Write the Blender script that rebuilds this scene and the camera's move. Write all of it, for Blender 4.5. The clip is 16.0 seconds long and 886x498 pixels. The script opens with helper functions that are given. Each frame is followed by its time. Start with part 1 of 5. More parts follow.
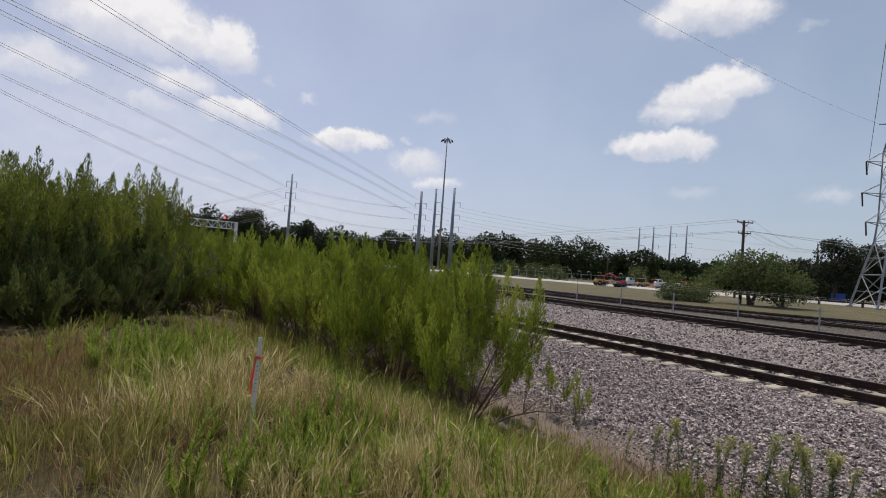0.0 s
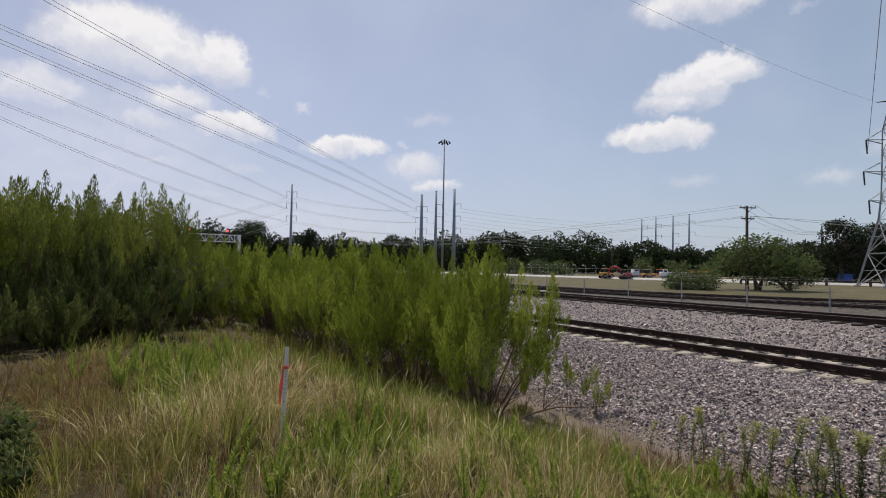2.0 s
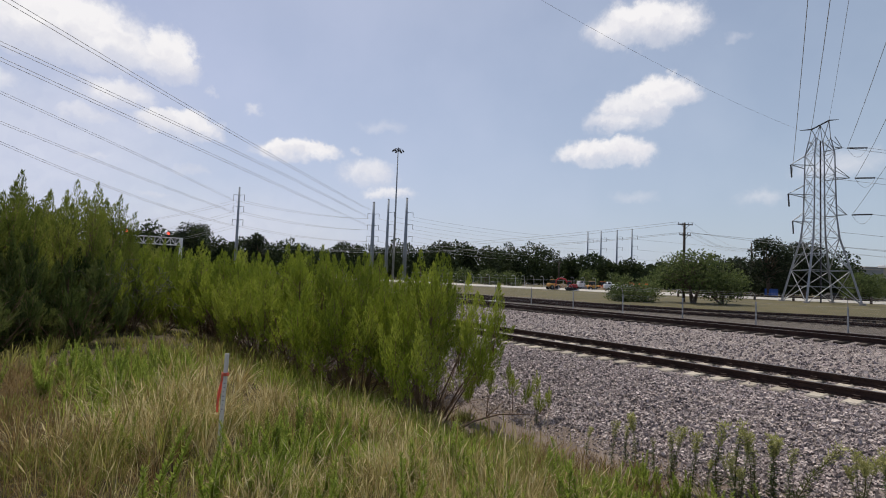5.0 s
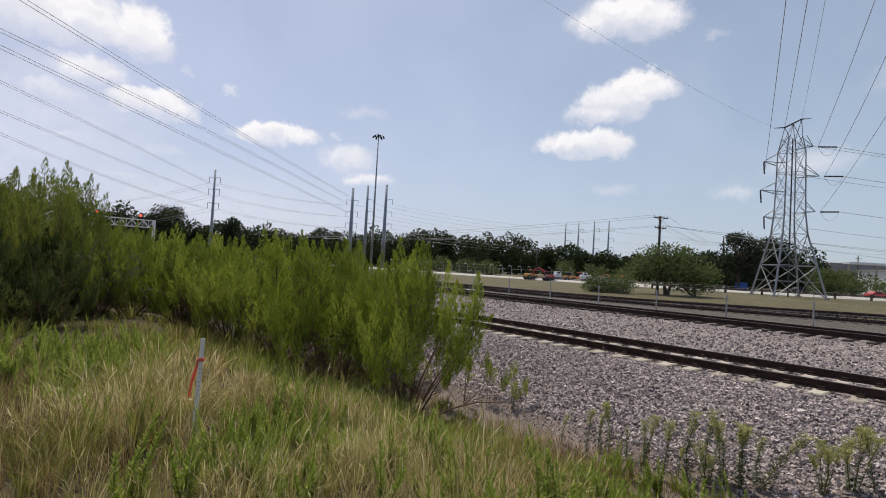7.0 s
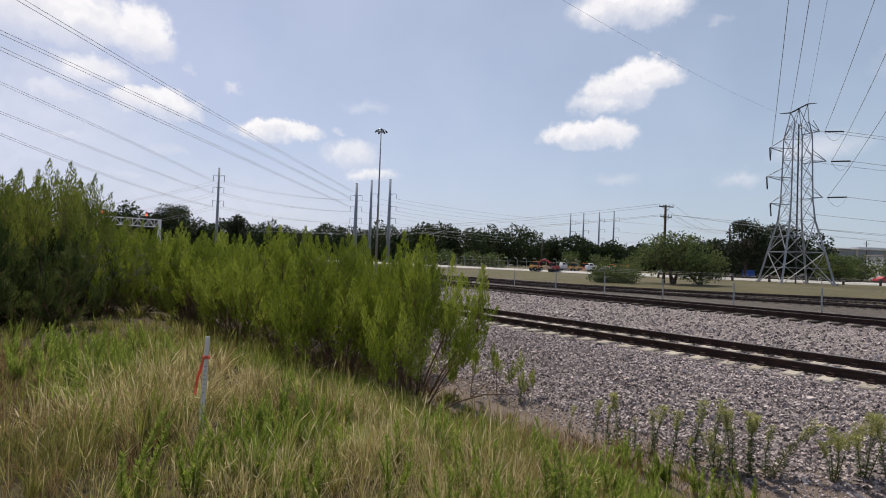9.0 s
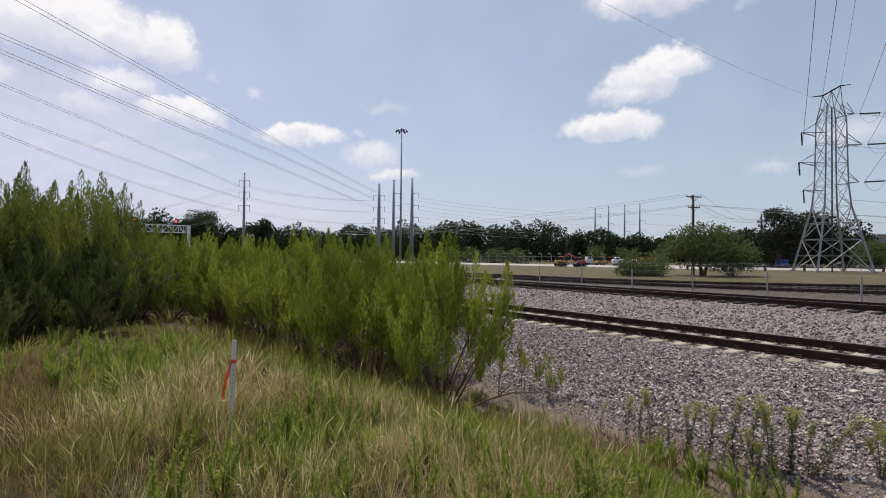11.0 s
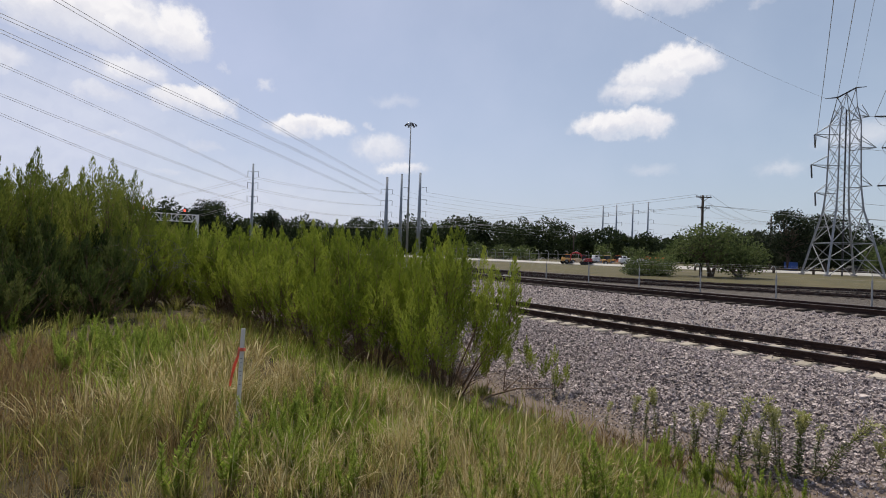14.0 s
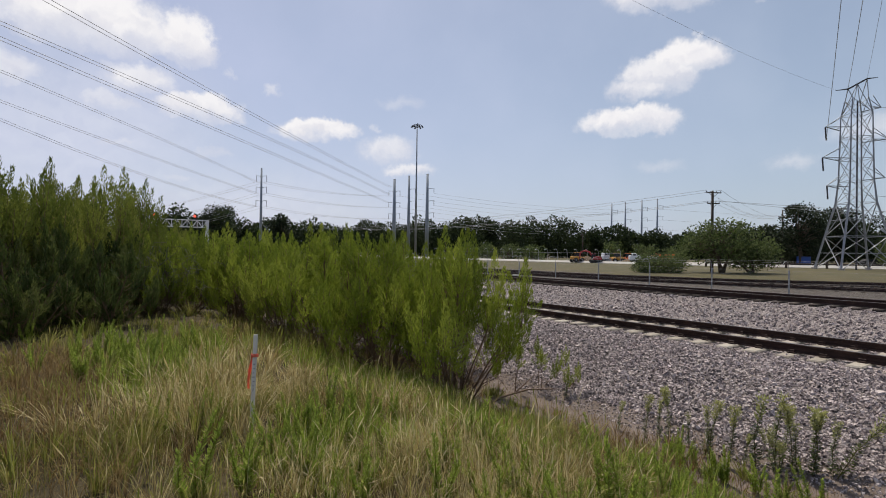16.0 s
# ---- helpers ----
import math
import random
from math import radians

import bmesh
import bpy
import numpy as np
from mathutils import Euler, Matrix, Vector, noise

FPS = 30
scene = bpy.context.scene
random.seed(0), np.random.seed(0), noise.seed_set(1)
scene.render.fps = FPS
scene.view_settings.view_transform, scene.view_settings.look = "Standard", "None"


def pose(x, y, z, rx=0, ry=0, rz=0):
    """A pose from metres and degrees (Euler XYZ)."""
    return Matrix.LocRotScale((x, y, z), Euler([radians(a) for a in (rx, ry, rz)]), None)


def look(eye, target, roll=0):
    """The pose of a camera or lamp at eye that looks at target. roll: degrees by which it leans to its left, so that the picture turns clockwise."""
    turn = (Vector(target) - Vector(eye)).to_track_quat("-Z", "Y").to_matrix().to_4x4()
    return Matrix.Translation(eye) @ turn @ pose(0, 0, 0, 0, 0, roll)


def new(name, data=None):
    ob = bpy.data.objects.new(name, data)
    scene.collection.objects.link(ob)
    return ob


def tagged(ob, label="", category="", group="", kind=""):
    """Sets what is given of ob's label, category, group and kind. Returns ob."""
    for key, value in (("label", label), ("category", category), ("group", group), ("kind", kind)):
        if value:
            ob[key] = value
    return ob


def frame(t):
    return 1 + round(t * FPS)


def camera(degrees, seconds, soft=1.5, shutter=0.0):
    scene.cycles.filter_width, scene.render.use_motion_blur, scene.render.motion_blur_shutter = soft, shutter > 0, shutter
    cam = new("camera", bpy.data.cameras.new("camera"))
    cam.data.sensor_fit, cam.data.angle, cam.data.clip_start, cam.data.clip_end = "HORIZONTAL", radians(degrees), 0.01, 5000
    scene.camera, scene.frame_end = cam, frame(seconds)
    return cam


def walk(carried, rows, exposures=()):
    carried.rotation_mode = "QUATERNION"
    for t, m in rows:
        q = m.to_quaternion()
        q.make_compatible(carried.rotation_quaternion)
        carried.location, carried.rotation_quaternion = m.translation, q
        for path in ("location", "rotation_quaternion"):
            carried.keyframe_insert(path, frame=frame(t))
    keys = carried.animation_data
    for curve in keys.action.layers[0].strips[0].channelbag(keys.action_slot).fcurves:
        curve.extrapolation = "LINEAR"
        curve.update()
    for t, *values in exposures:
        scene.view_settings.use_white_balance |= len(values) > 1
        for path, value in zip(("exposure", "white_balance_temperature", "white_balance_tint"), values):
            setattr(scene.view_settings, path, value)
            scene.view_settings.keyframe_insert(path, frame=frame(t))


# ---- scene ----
from math import sin, cos, pi, atan2, sqrt, hypot, exp

# ---------------------------------------------------------------- camera
cam = camera(81.25, 16.0, soft=1.0)
ROWS = [
    (0.0, 0.098, 0.082, 1.616, 6.86, 1.78, -4.18),
    (0.5, 0.086, 0.049, 1.620, 7.09, 1.83, -3.81),
    (1.0, -0.005, 0.054, 1.619, 7.42, 1.86, -3.72),
    (1.5, -0.013, 0.035, 1.611, 7.38, 1.91, -2.36),
    (2.0, -0.045, 0.031, 1.606, 7.26, 1.96, -1.10),
    (2.5, -0.062, 0.004, 1.612, 7.48, 2.28, -0.75),
    (3.0, -0.063, 0.005, 1.600, 8.16, 2.14, -0.43),
    (3.5, -0.033, -0.034, 1.604, 8.56, 2.22, -1.43),
    (4.0, 0.023, -0.079, 1.614, 8.13, 2.73, -1.33),
    (4.5, 0.001, -0.065, 1.606, 5.34, 2.89, -2.21),
    (5.0, 0.016, -0.062, 1.608, 1.82, 3.08, -2.18),
    (7.5, -0.021, -0.025, 1.598, -0.62, 1.67, -3.20),
    (8.0, -0.012, -0.028, 1.597, -0.51, 1.59, -2.93),
    (8.5, -0.008, -0.002, 1.597, -0.24, 1.39, -2.34),
    (9.0, 0.000, 0.000, 1.600, -0.00, 1.14, -2.10),
    (11.5, 0.007, 0.065, 1.605, 3.26, 0.83, -0.77),
    (12.0, -0.009, 0.064, 1.601, 3.37, 0.83, -1.37),
    (12.5, -0.014, 0.060, 1.597, 2.79, 0.62, -1.67),
    (13.0, -0.016, 0.057, 1.597, 2.92, 0.35, -1.71),
    (13.5, -0.021, 0.073, 1.595, 3.11, 0.25, -1.84),
    (14.0, -0.028, 0.078, 1.589, 3.35, 0.27, -1.86),
    (14.5, -0.040, 0.089, 1.588, 3.58, 0.18, -2.01),
    (15.0, -0.054, 0.102, 1.590, 4.04, 0.20, -1.67),
    (15.5, -0.046, 0.093, 1.603, 4.20, 0.24, -1.27),
    (16.0, -0.033, 0.065, 1.611, 4.30, 0.32, -0.81),
]
walk(cam, [(t, pose(x, y, z, 90 + p, r, w)) for t, x, y, z, w, p, r in ROWS],
     [(0.0, -0.10), (2.0, -0.09), (4.0, -0.09), (5.0, -0.05), (7.5, 0.05), (9.0, 0.05), (11.5, 0.02), (14.0, 0.0), (16.0, -0.03)])

# ---------------------------------------------------------------- light
SUN_AZ, SUN_EL = -16.0, 60.0          # degrees clockwise from +y, above the horizon
scene.view_settings.exposure = 0.0
sun = new("sun", bpy.data.lights.new("sun", "SUN"))
sun.data.energy, sun.data.angle, sun.data.color = 4.2, radians(0.55), (1.0, 0.925, 0.81)
sun.matrix_world = look((0, 0, 60), (-sin(radians(SUN_AZ)) * cos(radians(SUN_EL)) * 60,
                                     -cos(radians(SUN_AZ)) * cos(radians(SUN_EL)) * 60,
                                     60 - sin(radians(SUN_EL)) * 60))

# cumulus: azimuth, elevation, half width, half height (degrees), density
CLOUDS = [
    (-39.0, 20.4, 8.5, 3.4, 1.0), (-31.2, 20.0, 3.6, 2.6, 1.0), (-46.0, 15.0, 5.0, 2.2, 0.75),
    (-35.0, 15.8, 4.6, 1.8, 0.85), (-29.8, 13.9, 4.6, 1.6, 0.95), (-37.5, 13.4, 3.0, 1.3, 0.6),
    (-37.0, 9.8, 3.4, 0.8, 0.5), (-28.5, 9.7, 2.6, 0.9, 0.4), (-31.5, 7.0, 2.8, 0.6, 0.4),
    (-22.9, 16.2, 1.1, 0.8, 0.55), (-26.8, 17.6, 0.7, 0.5, 0.35), (-18.3, 12.9, 5.0, 1.3, 1.0),
    (-10.6, 11.2, 3.6, 1.7, 0.75), (-8.2, 9.2, 3.4, 0.9, 0.8), (-9.0, 16.0, 3.2, 0.9, 0.3),
    (-11.8, 13.4, 0.7, 0.5, 0.4), (19.0, 26.0, 6.6, 2.4, 1.0), (20.8, 19.4, 4.2, 1.9, 1.0),
    (16.4, 17.0, 3.8, 1.5, 0.85), (15.5, 13.9, 5.6, 1.6, 1.0), (18.4, 9.0, 3.2, 0.9, 0.3),
    (29.8, 8.8, 2.6, 1.0, 0.4), (35.8, 11.3, 4.5, 1.6, 0.5), (43.0, 18.0, 4.0, 2.0, 0.5),
    (27.6, 23.6, 1.0, 0.7, 0.35), (33.0, 28.5, 6.0, 1.8, 0.5),
    (-40.0, 12.0, 18.0, 11.0, 0.34), (-26.0, 5.0, 22.0, 6.0, 0.28), (18.3, 18.2, 4.6, 1.9, 0.9),
]


def make_world():
    w = bpy.data.worlds.new("sky")
    scene.world = w
    w.use_nodes = True
    nt = w.node_tree
    nt.nodes.clear()
    N, L = nt.nodes.new, nt.links.new

    def math_node(op, a, b=None, c=None):
        n = N("ShaderNodeMath")
        n.operation = op
        for i, v in enumerate((a, b, c)):
            if v is None:
                continue
            if isinstance(v, (int, float)):
                n.inputs[i].default_value = v
            else:
                L(v, n.inputs[i])
        return n.outputs[0]

    def vec_node(op, a, b=None):
        n = N("ShaderNodeVectorMath")
        n.operation = op
        for i, v in enumerate((a, b)):
            if v is None:
                continue
            if isinstance(v, tuple):
                n.inputs[i].default_value = v
            else:
                L(v, n.inputs[i])
        return n

    sky = N("ShaderNodeTexSky")
    sky.sky_type, sky.sun_disc = "NISHITA", False
    sky.sun_elevation, sky.sun_rotation = radians(SUN_EL), radians(SUN_AZ)
    sky.altitude, sky.air_density, sky.dust_density, sky.ozone_density = 200, 1.0, 1.8, 1.8
    tc = N("ShaderNodeTexCoord")
    sep = N("ShaderNodeSeparateXYZ")
    L(tc.outputs["Generated"], sep.inputs[0])
    az = math_node("MULTIPLY", math_node("ARCTAN2", sep.outputs[0], sep.outputs[1]), 57.2958)
    el = math_node("MULTIPLY", math_node("ARCSINE", sep.outputs[2]), 57.2958)
    co = N("ShaderNodeCombineXYZ")
    L(az, co.inputs[0]), L(el, co.inputs[1])
    # billowing edges: the coordinates are stirred by noise at two sizes
    n1 = N("ShaderNodeTexNoise")
    n1.inputs["Scale"].default_value, n1.inputs["Detail"].default_value = 0.42, 7.0
    n1.inputs["Roughness"].default_value = 0.64
    L(co.outputs[0], n1.inputs["Vector"])
    stir = vec_node("MULTIPLY", vec_node("SUBTRACT", n1.outputs["Color"], (0.5, 0.5, 0.5)).outputs[0], (3.9, 3.0, 0.0))
    at = vec_node("ADD", co.outputs[0], stir.outputs[0]).outputs[0]
    total, lift = None, None
    for a, e, hw, hh, dens in CLOUDS:
        d = vec_node("MULTIPLY", vec_node("SUBTRACT", at, (a, e - hh * 0.35, 0)).outputs[0], (1 / hw, 1 / (hh * 1.35), 0)).outputs[0]
        r = vec_node("LENGTH", vec_node("MAXIMUM", d, vec_node("MULTIPLY", d, (1, -1.7, 1)).outputs[0]).outputs[0]).outputs["Value"]
        m = N("ShaderNodeMapRange")
        m.interpolation_type = "SMOOTHSTEP"
        L(r, m.inputs[0])
        soft = 0.66 if dens >= 0.9 else 0.42 if dens >= 0.6 else 0.2
        m.inputs[1].default_value, m.inputs[2].default_value = 1.06, soft
        m.inputs[3].default_value, m.inputs[4].default_value = 0.0, dens
        cut = N("ShaderNodeSeparateXYZ")
        L(d, cut.inputs[0])
        foot = N("ShaderNodeMapRange")
        L(cut.outputs[1], foot.inputs[0])
        foot.inputs[1].default_value, foot.inputs[2].default_value = -0.62, 0.18
        foot.inputs[3].default_value, foot.inputs[4].default_value = 0.12, 1.0
        one = math_node("MULTIPLY", m.outputs[0], foot.outputs[0])
        total = one if total is None else math_node("MAXIMUM", total, one)
        rise = N("ShaderNodeMapRange")
        L(cut.outputs[1], rise.inputs[0])
        rise.inputs[1].default_value, rise.inputs[2].default_value = -0.35, 0.75
        crown = math_node("MULTIPLY", rise.outputs[0], m.outputs[0])
        lift = crown if lift is None else math_node("MAXIMUM", lift, crown)
    # thin haze veils between the clouds
    n2 = N("ShaderNodeTexNoise")
    n2.inputs["Scale"].default_value, n2.inputs["Detail"].default_value = 0.09, 5.0
    L(co.outputs[0], n2.inputs["Vector"])
    veil = N("ShaderNodeMapRange")
    L(n2.outputs["Fac"], veil.inputs[0])
    veil.inputs[1].default_value, veil.inputs[2].default_value, veil.inputs[4].default_value = 0.40, 0.75, 0.30
    # a hazy sky: whiter towards the horizon
    haze = N("ShaderNodeMapRange")
    L(el, haze.inputs[0])
    haze.inputs[1].default_value, haze.inputs[2].default_value = 40.0, 0.0
    haze.inputs[3].default_value, haze.inputs[4].default_value = 0.16, 0.62
    thin = math_node("MINIMUM", math_node("ADD", haze.outputs[0], math_node("MULTIPLY", veil.outputs[0], 0.6)), 0.85)
    mixh = N("ShaderNodeMix")
    mixh.data_type = "RGBA"
    L(thin, mixh.inputs[0]), L(sky.outputs[0], mixh.inputs[6])
    # the haze is whiter on the sun's side, bluer away from it
    across = N("ShaderNodeMapRange")
    L(az, across.inputs[0])
    across.inputs[1].default_value, across.inputs[2].default_value = -45.0, 40.0
    tint = N("ShaderNodeMix")
    tint.data_type = "RGBA"
    L(across.outputs[0], tint.inputs[0])
    tint.inputs[6].default_value, tint.inputs[7].default_value = (7.2, 7.5, 10.0, 1), (5.7, 6.7, 8.1, 1)
    L(tint.outputs[2], mixh.inputs[7])
    # cloud body: billows lit from above, greyer undersides
    def billow(shift):
        n = N("ShaderNodeTexNoise")
        n.inputs["Scale"].default_value, n.inputs["Detail"].default_value = 0.42, 2.6
        L(vec_node("ADD", at, shift).outputs[0], n.inputs["Vector"])
        return n.outputs["Fac"]

    relief = math_node("MULTIPLY_ADD", math_node("SUBTRACT", billow((0.0, 0.0, 0.0)), billow((-0.25, 0.75, 0.0))), 1.15, 0.53)
    ramp = N("ShaderNodeValToRGB")
    ramp.color_ramp.elements[0].position, ramp.color_ramp.elements[0].color = 0.22, (0.76, 0.77, 0.83, 1)
    ramp.color_ramp.elements[1].position, ramp.color_ramp.elements[1].color = 0.62, (1.0, 0.99, 0.975, 1)
    L(math_node("MULTIPLY_ADD", lift, 0.34, math_node("MULTIPLY", relief, 0.62)), ramp.inputs[0])
    bright = vec_node("MULTIPLY", ramp.outputs[0], (10.5, 10.4, 10.7)).outputs[0]
    mixc = N("ShaderNodeMix")
    mixc.data_type = "RGBA"
    L(total, mixc.inputs[0]), L(mixh.outputs[2], mixc.inputs[6]), L(bright, mixc.inputs[7])
    bg = N("ShaderNodeBackground")
    bg.inputs["Strength"].default_value = 0.09
    L(mixc.outputs[2], bg.inputs["Color"])
    out = N("ShaderNodeOutputWorld")
    L(bg.outputs[0], out.inputs["Surface"])


make_world()


# ---------------------------------------------------------------- materials
def surface(name, colors, rough=0.8, scale=8.0, bump=0.2, metal=0.0, fine=60.0, by="object", stretch=(1, 1, 1), spread=0.35, translucent=0.0, emit=0.0):
    """colors: 2 or 3 colours between which two sizes of noise (and, by='piece' or 'island', chance) choose."""
    m = bpy.data.materials.new(name)
    m.use_nodes = True
    nt = m.node_tree
    N, L = nt.nodes.new, nt.links.new
    b = nt.nodes["Principled BSDF"]
    b.inputs["Roughness"].default_value, b.inputs["Metallic"].default_value = rough, metal
    b.inputs["Specular IOR Level"].default_value = 0.3
    tc, mp = N("ShaderNodeTexCoord"), N("ShaderNodeMapping")
    mp.inputs["Scale"].default_value = stretch
    L(tc.outputs["Object"], mp.inputs[0])
    a, c = N("ShaderNodeTexNoise"), N("ShaderNodeTexNoise")
    a.inputs["Scale"].default_value, a.inputs["Detail"].default_value = scale, 5
    c.inputs["Scale"].default_value, c.inputs["Detail"].default_value = fine, 3
    L(mp.outputs[0], a.inputs[0]), L(mp.outputs[0], c.inputs[0])
    mx = N("ShaderNodeMath")
    mx.operation = "MULTIPLY_ADD"
    mx.inputs[1].default_value = 0.4
    L(c.outputs[0], mx.inputs[0])
    sc = N("ShaderNodeMath")
    sc.operation, sc.inputs[1].default_value = "MULTIPLY", 0.6
    L(a.outputs[0], sc.inputs[0]), L(sc.outputs[0], mx.inputs[2])
    fac = mx.outputs[0]
    if by != "object":
        if by == "piece":
            src = N("ShaderNodeObjectInfo").outputs["Random"]
        else:
            src = N("ShaderNodeNewGeometry").outputs["Random Per Island"]
        k = N("ShaderNodeMapRange")
        L(src, k.inputs[0])
        k.inputs[3].default_value, k.inputs[4].default_value = -spread, spread
        ad = N("ShaderNodeMath")
        ad.operation = "ADD"
        L(fac, ad.inputs[0]), L(k.outputs[0], ad.inputs[1])
        fac = ad.outputs[0]
    r = N("ShaderNodeValToRGB")
    r.color_ramp.elements[0].position, r.color_ramp.elements[1].position = 0.3, 0.7
    r.color_ramp.elements[0].color, r.color_ramp.elements[1].color = (*colors[0], 1), (*colors[-1], 1)
    if len(colors) == 3:
        r.color_ramp.elements.new(0.5).color = (*colors[1], 1)
    L(fac, r.inputs[0]), L(r.outputs[0], b.inputs["Base Color"])
    if bump:
        bp = N("ShaderNodeBump")
        bp.inputs["Strength"].default_value, bp.inputs["Distance"].default_value = bump, 0.02
        L(c.outputs[0], bp.inputs["Height"]), L(bp.outputs[0], b.inputs["Normal"])
    if emit:
        L(r.outputs[0], b.inputs["Emission Color"])
        b.inputs["Emission Strength"].default_value = emit
    if translucent:
        tr, mxs = N("ShaderNodeBsdfTranslucent"), N("ShaderNodeMixShader")
        L(r.outputs[0], tr.inputs[0])
        mxs.inputs[0].default_value = translucent
        L(b.outputs[0], mxs.inputs[1]), L(tr.outputs[0], mxs.inputs[2])
        L(mxs.outputs[0], nt.nodes["Material Output"].inputs[0])
    return m


def crushed_stone(name, cell, colors):
    """Packed angular stones: each cell has its own tone, with dark joints sunk between them."""
    m = bpy.data.materials.new(name)
    m.use_nodes = True
    nt = m.node_tree
    N, L = nt.nodes.new, nt.links.new
    b = nt.nodes["Principled BSDF"]
    b.inputs["Roughness"].default_value, b.inputs["Specular IOR Level"].default_value = 0.92, 0.2
    tc = N("ShaderNodeTexCoord")
    tone, edge, broad = N("ShaderNodeTexVoronoi"), N("ShaderNodeTexVoronoi"), N("ShaderNodeTexNoise")
    edge.feature = "DISTANCE_TO_EDGE"
    for v in (tone, edge):
        v.inputs["Scale"].default_value = 1 / cell
        L(tc.outputs["Object"], v.inputs["Vector"])
    broad.inputs["Scale"].default_value, broad.inputs["Detail"].default_value = 0.6, 4
    L(tc.outputs["Object"], broad.inputs["Vector"])
    grey = N("ShaderNodeSeparateColor")
    L(tone.outputs["Color"], grey.inputs[0])
    mixed = N("ShaderNodeMath")
    mixed.operation, mixed.inputs[1].default_value = "MULTIPLY_ADD", 0.75
    quarter = N("ShaderNodeMath")
    quarter.operation, quarter.inputs[1].default_value = "MULTIPLY", 0.25
    L(broad.outputs["Fac"], quarter.inputs[0]), L(grey.outputs[0], mixed.inputs[0]), L(quarter.outputs[0], mixed.inputs[2])
    ramp = N("ShaderNodeValToRGB")
    for e, q, c in zip((ramp.color_ramp.elements[0], ramp.color_ramp.elements[1]), (0.1, 0.95), (colors[0], colors[2])):
        e.position, e.color = q, (*c, 1)
    ramp.color_ramp.elements.new(0.5).color = (*colors[1], 1)
    L(mixed.outputs[0], ramp.inputs[0])
    joint = N("ShaderNodeMapRange")
    L(edge.outputs["Distance"], joint.inputs[0])
    joint.inputs[1].default_value, joint.inputs[2].default_value, joint.inputs[3].default_value = 0.0, 0.16, 0.25
    dark = N("ShaderNodeVectorMath")
    dark.operation = "SCALE"
    L(ramp.outputs[0], dark.inputs[0]), L(joint.outputs[0], dark.inputs["Scale"]), L(dark.outputs[0], b.inputs["Base Color"])
    bp = N("ShaderNodeBump")
    bp.inputs["Strength"].default_value, bp.inputs["Distance"].default_value = 1.0, cell * 0.6
    L(edge.outputs["Distance"], bp.inputs["Height"]), L(bp.outputs[0], b.inputs["Normal"])
    return m


M_BALLAST = crushed_stone("ballast_bed", 0.052, [(0.10, 0.084, 0.080), (0.28, 0.235, 0.222), (0.50, 0.435, 0.41)])
# soil and thatch, with the shade between the blades put into the colour
M_SOIL = surface("soil_and_shaded_thatch", [(0.028, 0.021, 0.010), (0.056, 0.043, 0.020), (0.12, 0.088, 0.042)], 0.95, 1.2, 0.6, fine=28)
M_FIELD = surface("mown_dry_grass", [(0.052, 0.048, 0.020), (0.085, 0.073, 0.031), (0.135, 0.109, 0.051)], 0.95, 0.3, 0.5, fine=3)
M_DIRT = surface("reddish_bare_dirt", [(0.095, 0.070, 0.054), (0.145, 0.112, 0.092), (0.20, 0.16, 0.138)], 0.95, 2.2, 0.5, fine=30)
M_DUST = crushed_stone("dusty_gravel", 0.09, [(0.065, 0.054, 0.045), (0.125, 0.105, 0.088), (0.20, 0.172, 0.15)])
M_STONE = surface("granite_ballast", [(0.10, 0.084, 0.084), (0.33, 0.275, 0.262), (0.56, 0.485, 0.455)], 0.9, 30, 0.2, fine=120, by="island", spread=0.22)
M_RAIL = surface("rusty_rail_steel", [(0.020, 0.011, 0.009), (0.038, 0.020, 0.015), (0.070, 0.038, 0.027)], 0.65, 4, 0.2, metal=0.2, fine=60)
M_HEAD = surface("worn_rail_head", [(0.16, 0.14, 0.13), (0.26, 0.24, 0.23)], 0.4, 5, 0.0, metal=0.8, fine=50)
M_TIE = surface("pale_concrete_tie", [(0.26, 0.225, 0.18), (0.36, 0.32, 0.26), (0.45, 0.40, 0.335)], 0.9, 6, 0.3, fine=70, by="piece", spread=0.15)
M_OLDTIE = surface("dark_creosoted_tie", [(0.030, 0.024, 0.020), (0.055, 0.044, 0.037), (0.090, 0.074, 0.062)], 0.9, 6, 0.3, fine=70, by="piece", spread=0.2)
M_LATH = surface("weathered_lath_wood", [(0.50, 0.46, 0.41), (0.66, 0.62, 0.56), (0.76, 0.72, 0.67)], 0.85, 6, 0.3, fine=50, stretch=(8, 8, 1))
M_TAPE = surface("orange_pink_flagging_tape", [(0.80, 0.17, 0.10), (0.90, 0.27, 0.18)], 0.5, 6, 0.1, translucent=0.4)
M_INK = surface("black_marker_ink", [(0.24, 0.23, 0.23), (0.36, 0.34, 0.33)], 0.7, 20, 0)
M_GALV = surface("galvanised_steel", [(0.22, 0.23, 0.24), (0.31, 0.32, 0.33), (0.39, 0.40, 0.41)], 0.55, 3, 0.1, metal=0.35, fine=20)
M_POLE = surface("grey_tubular_steel", [(0.24, 0.27, 0.31), (0.32, 0.35, 0.39)], 0.6, 0.4, 0.0, metal=0.2, fine=4)
M_INSUL = surface("dark_porcelain_insulator", [(0.03, 0.03, 0.035), (0.06, 0.055, 0.06)], 0.35, 4, 0)
M_WIRE = surface("weathered_conductor", [(0.30, 0.30, 0.31), (0.40, 0.40, 0.41)], 0.6, 0.2, 0)
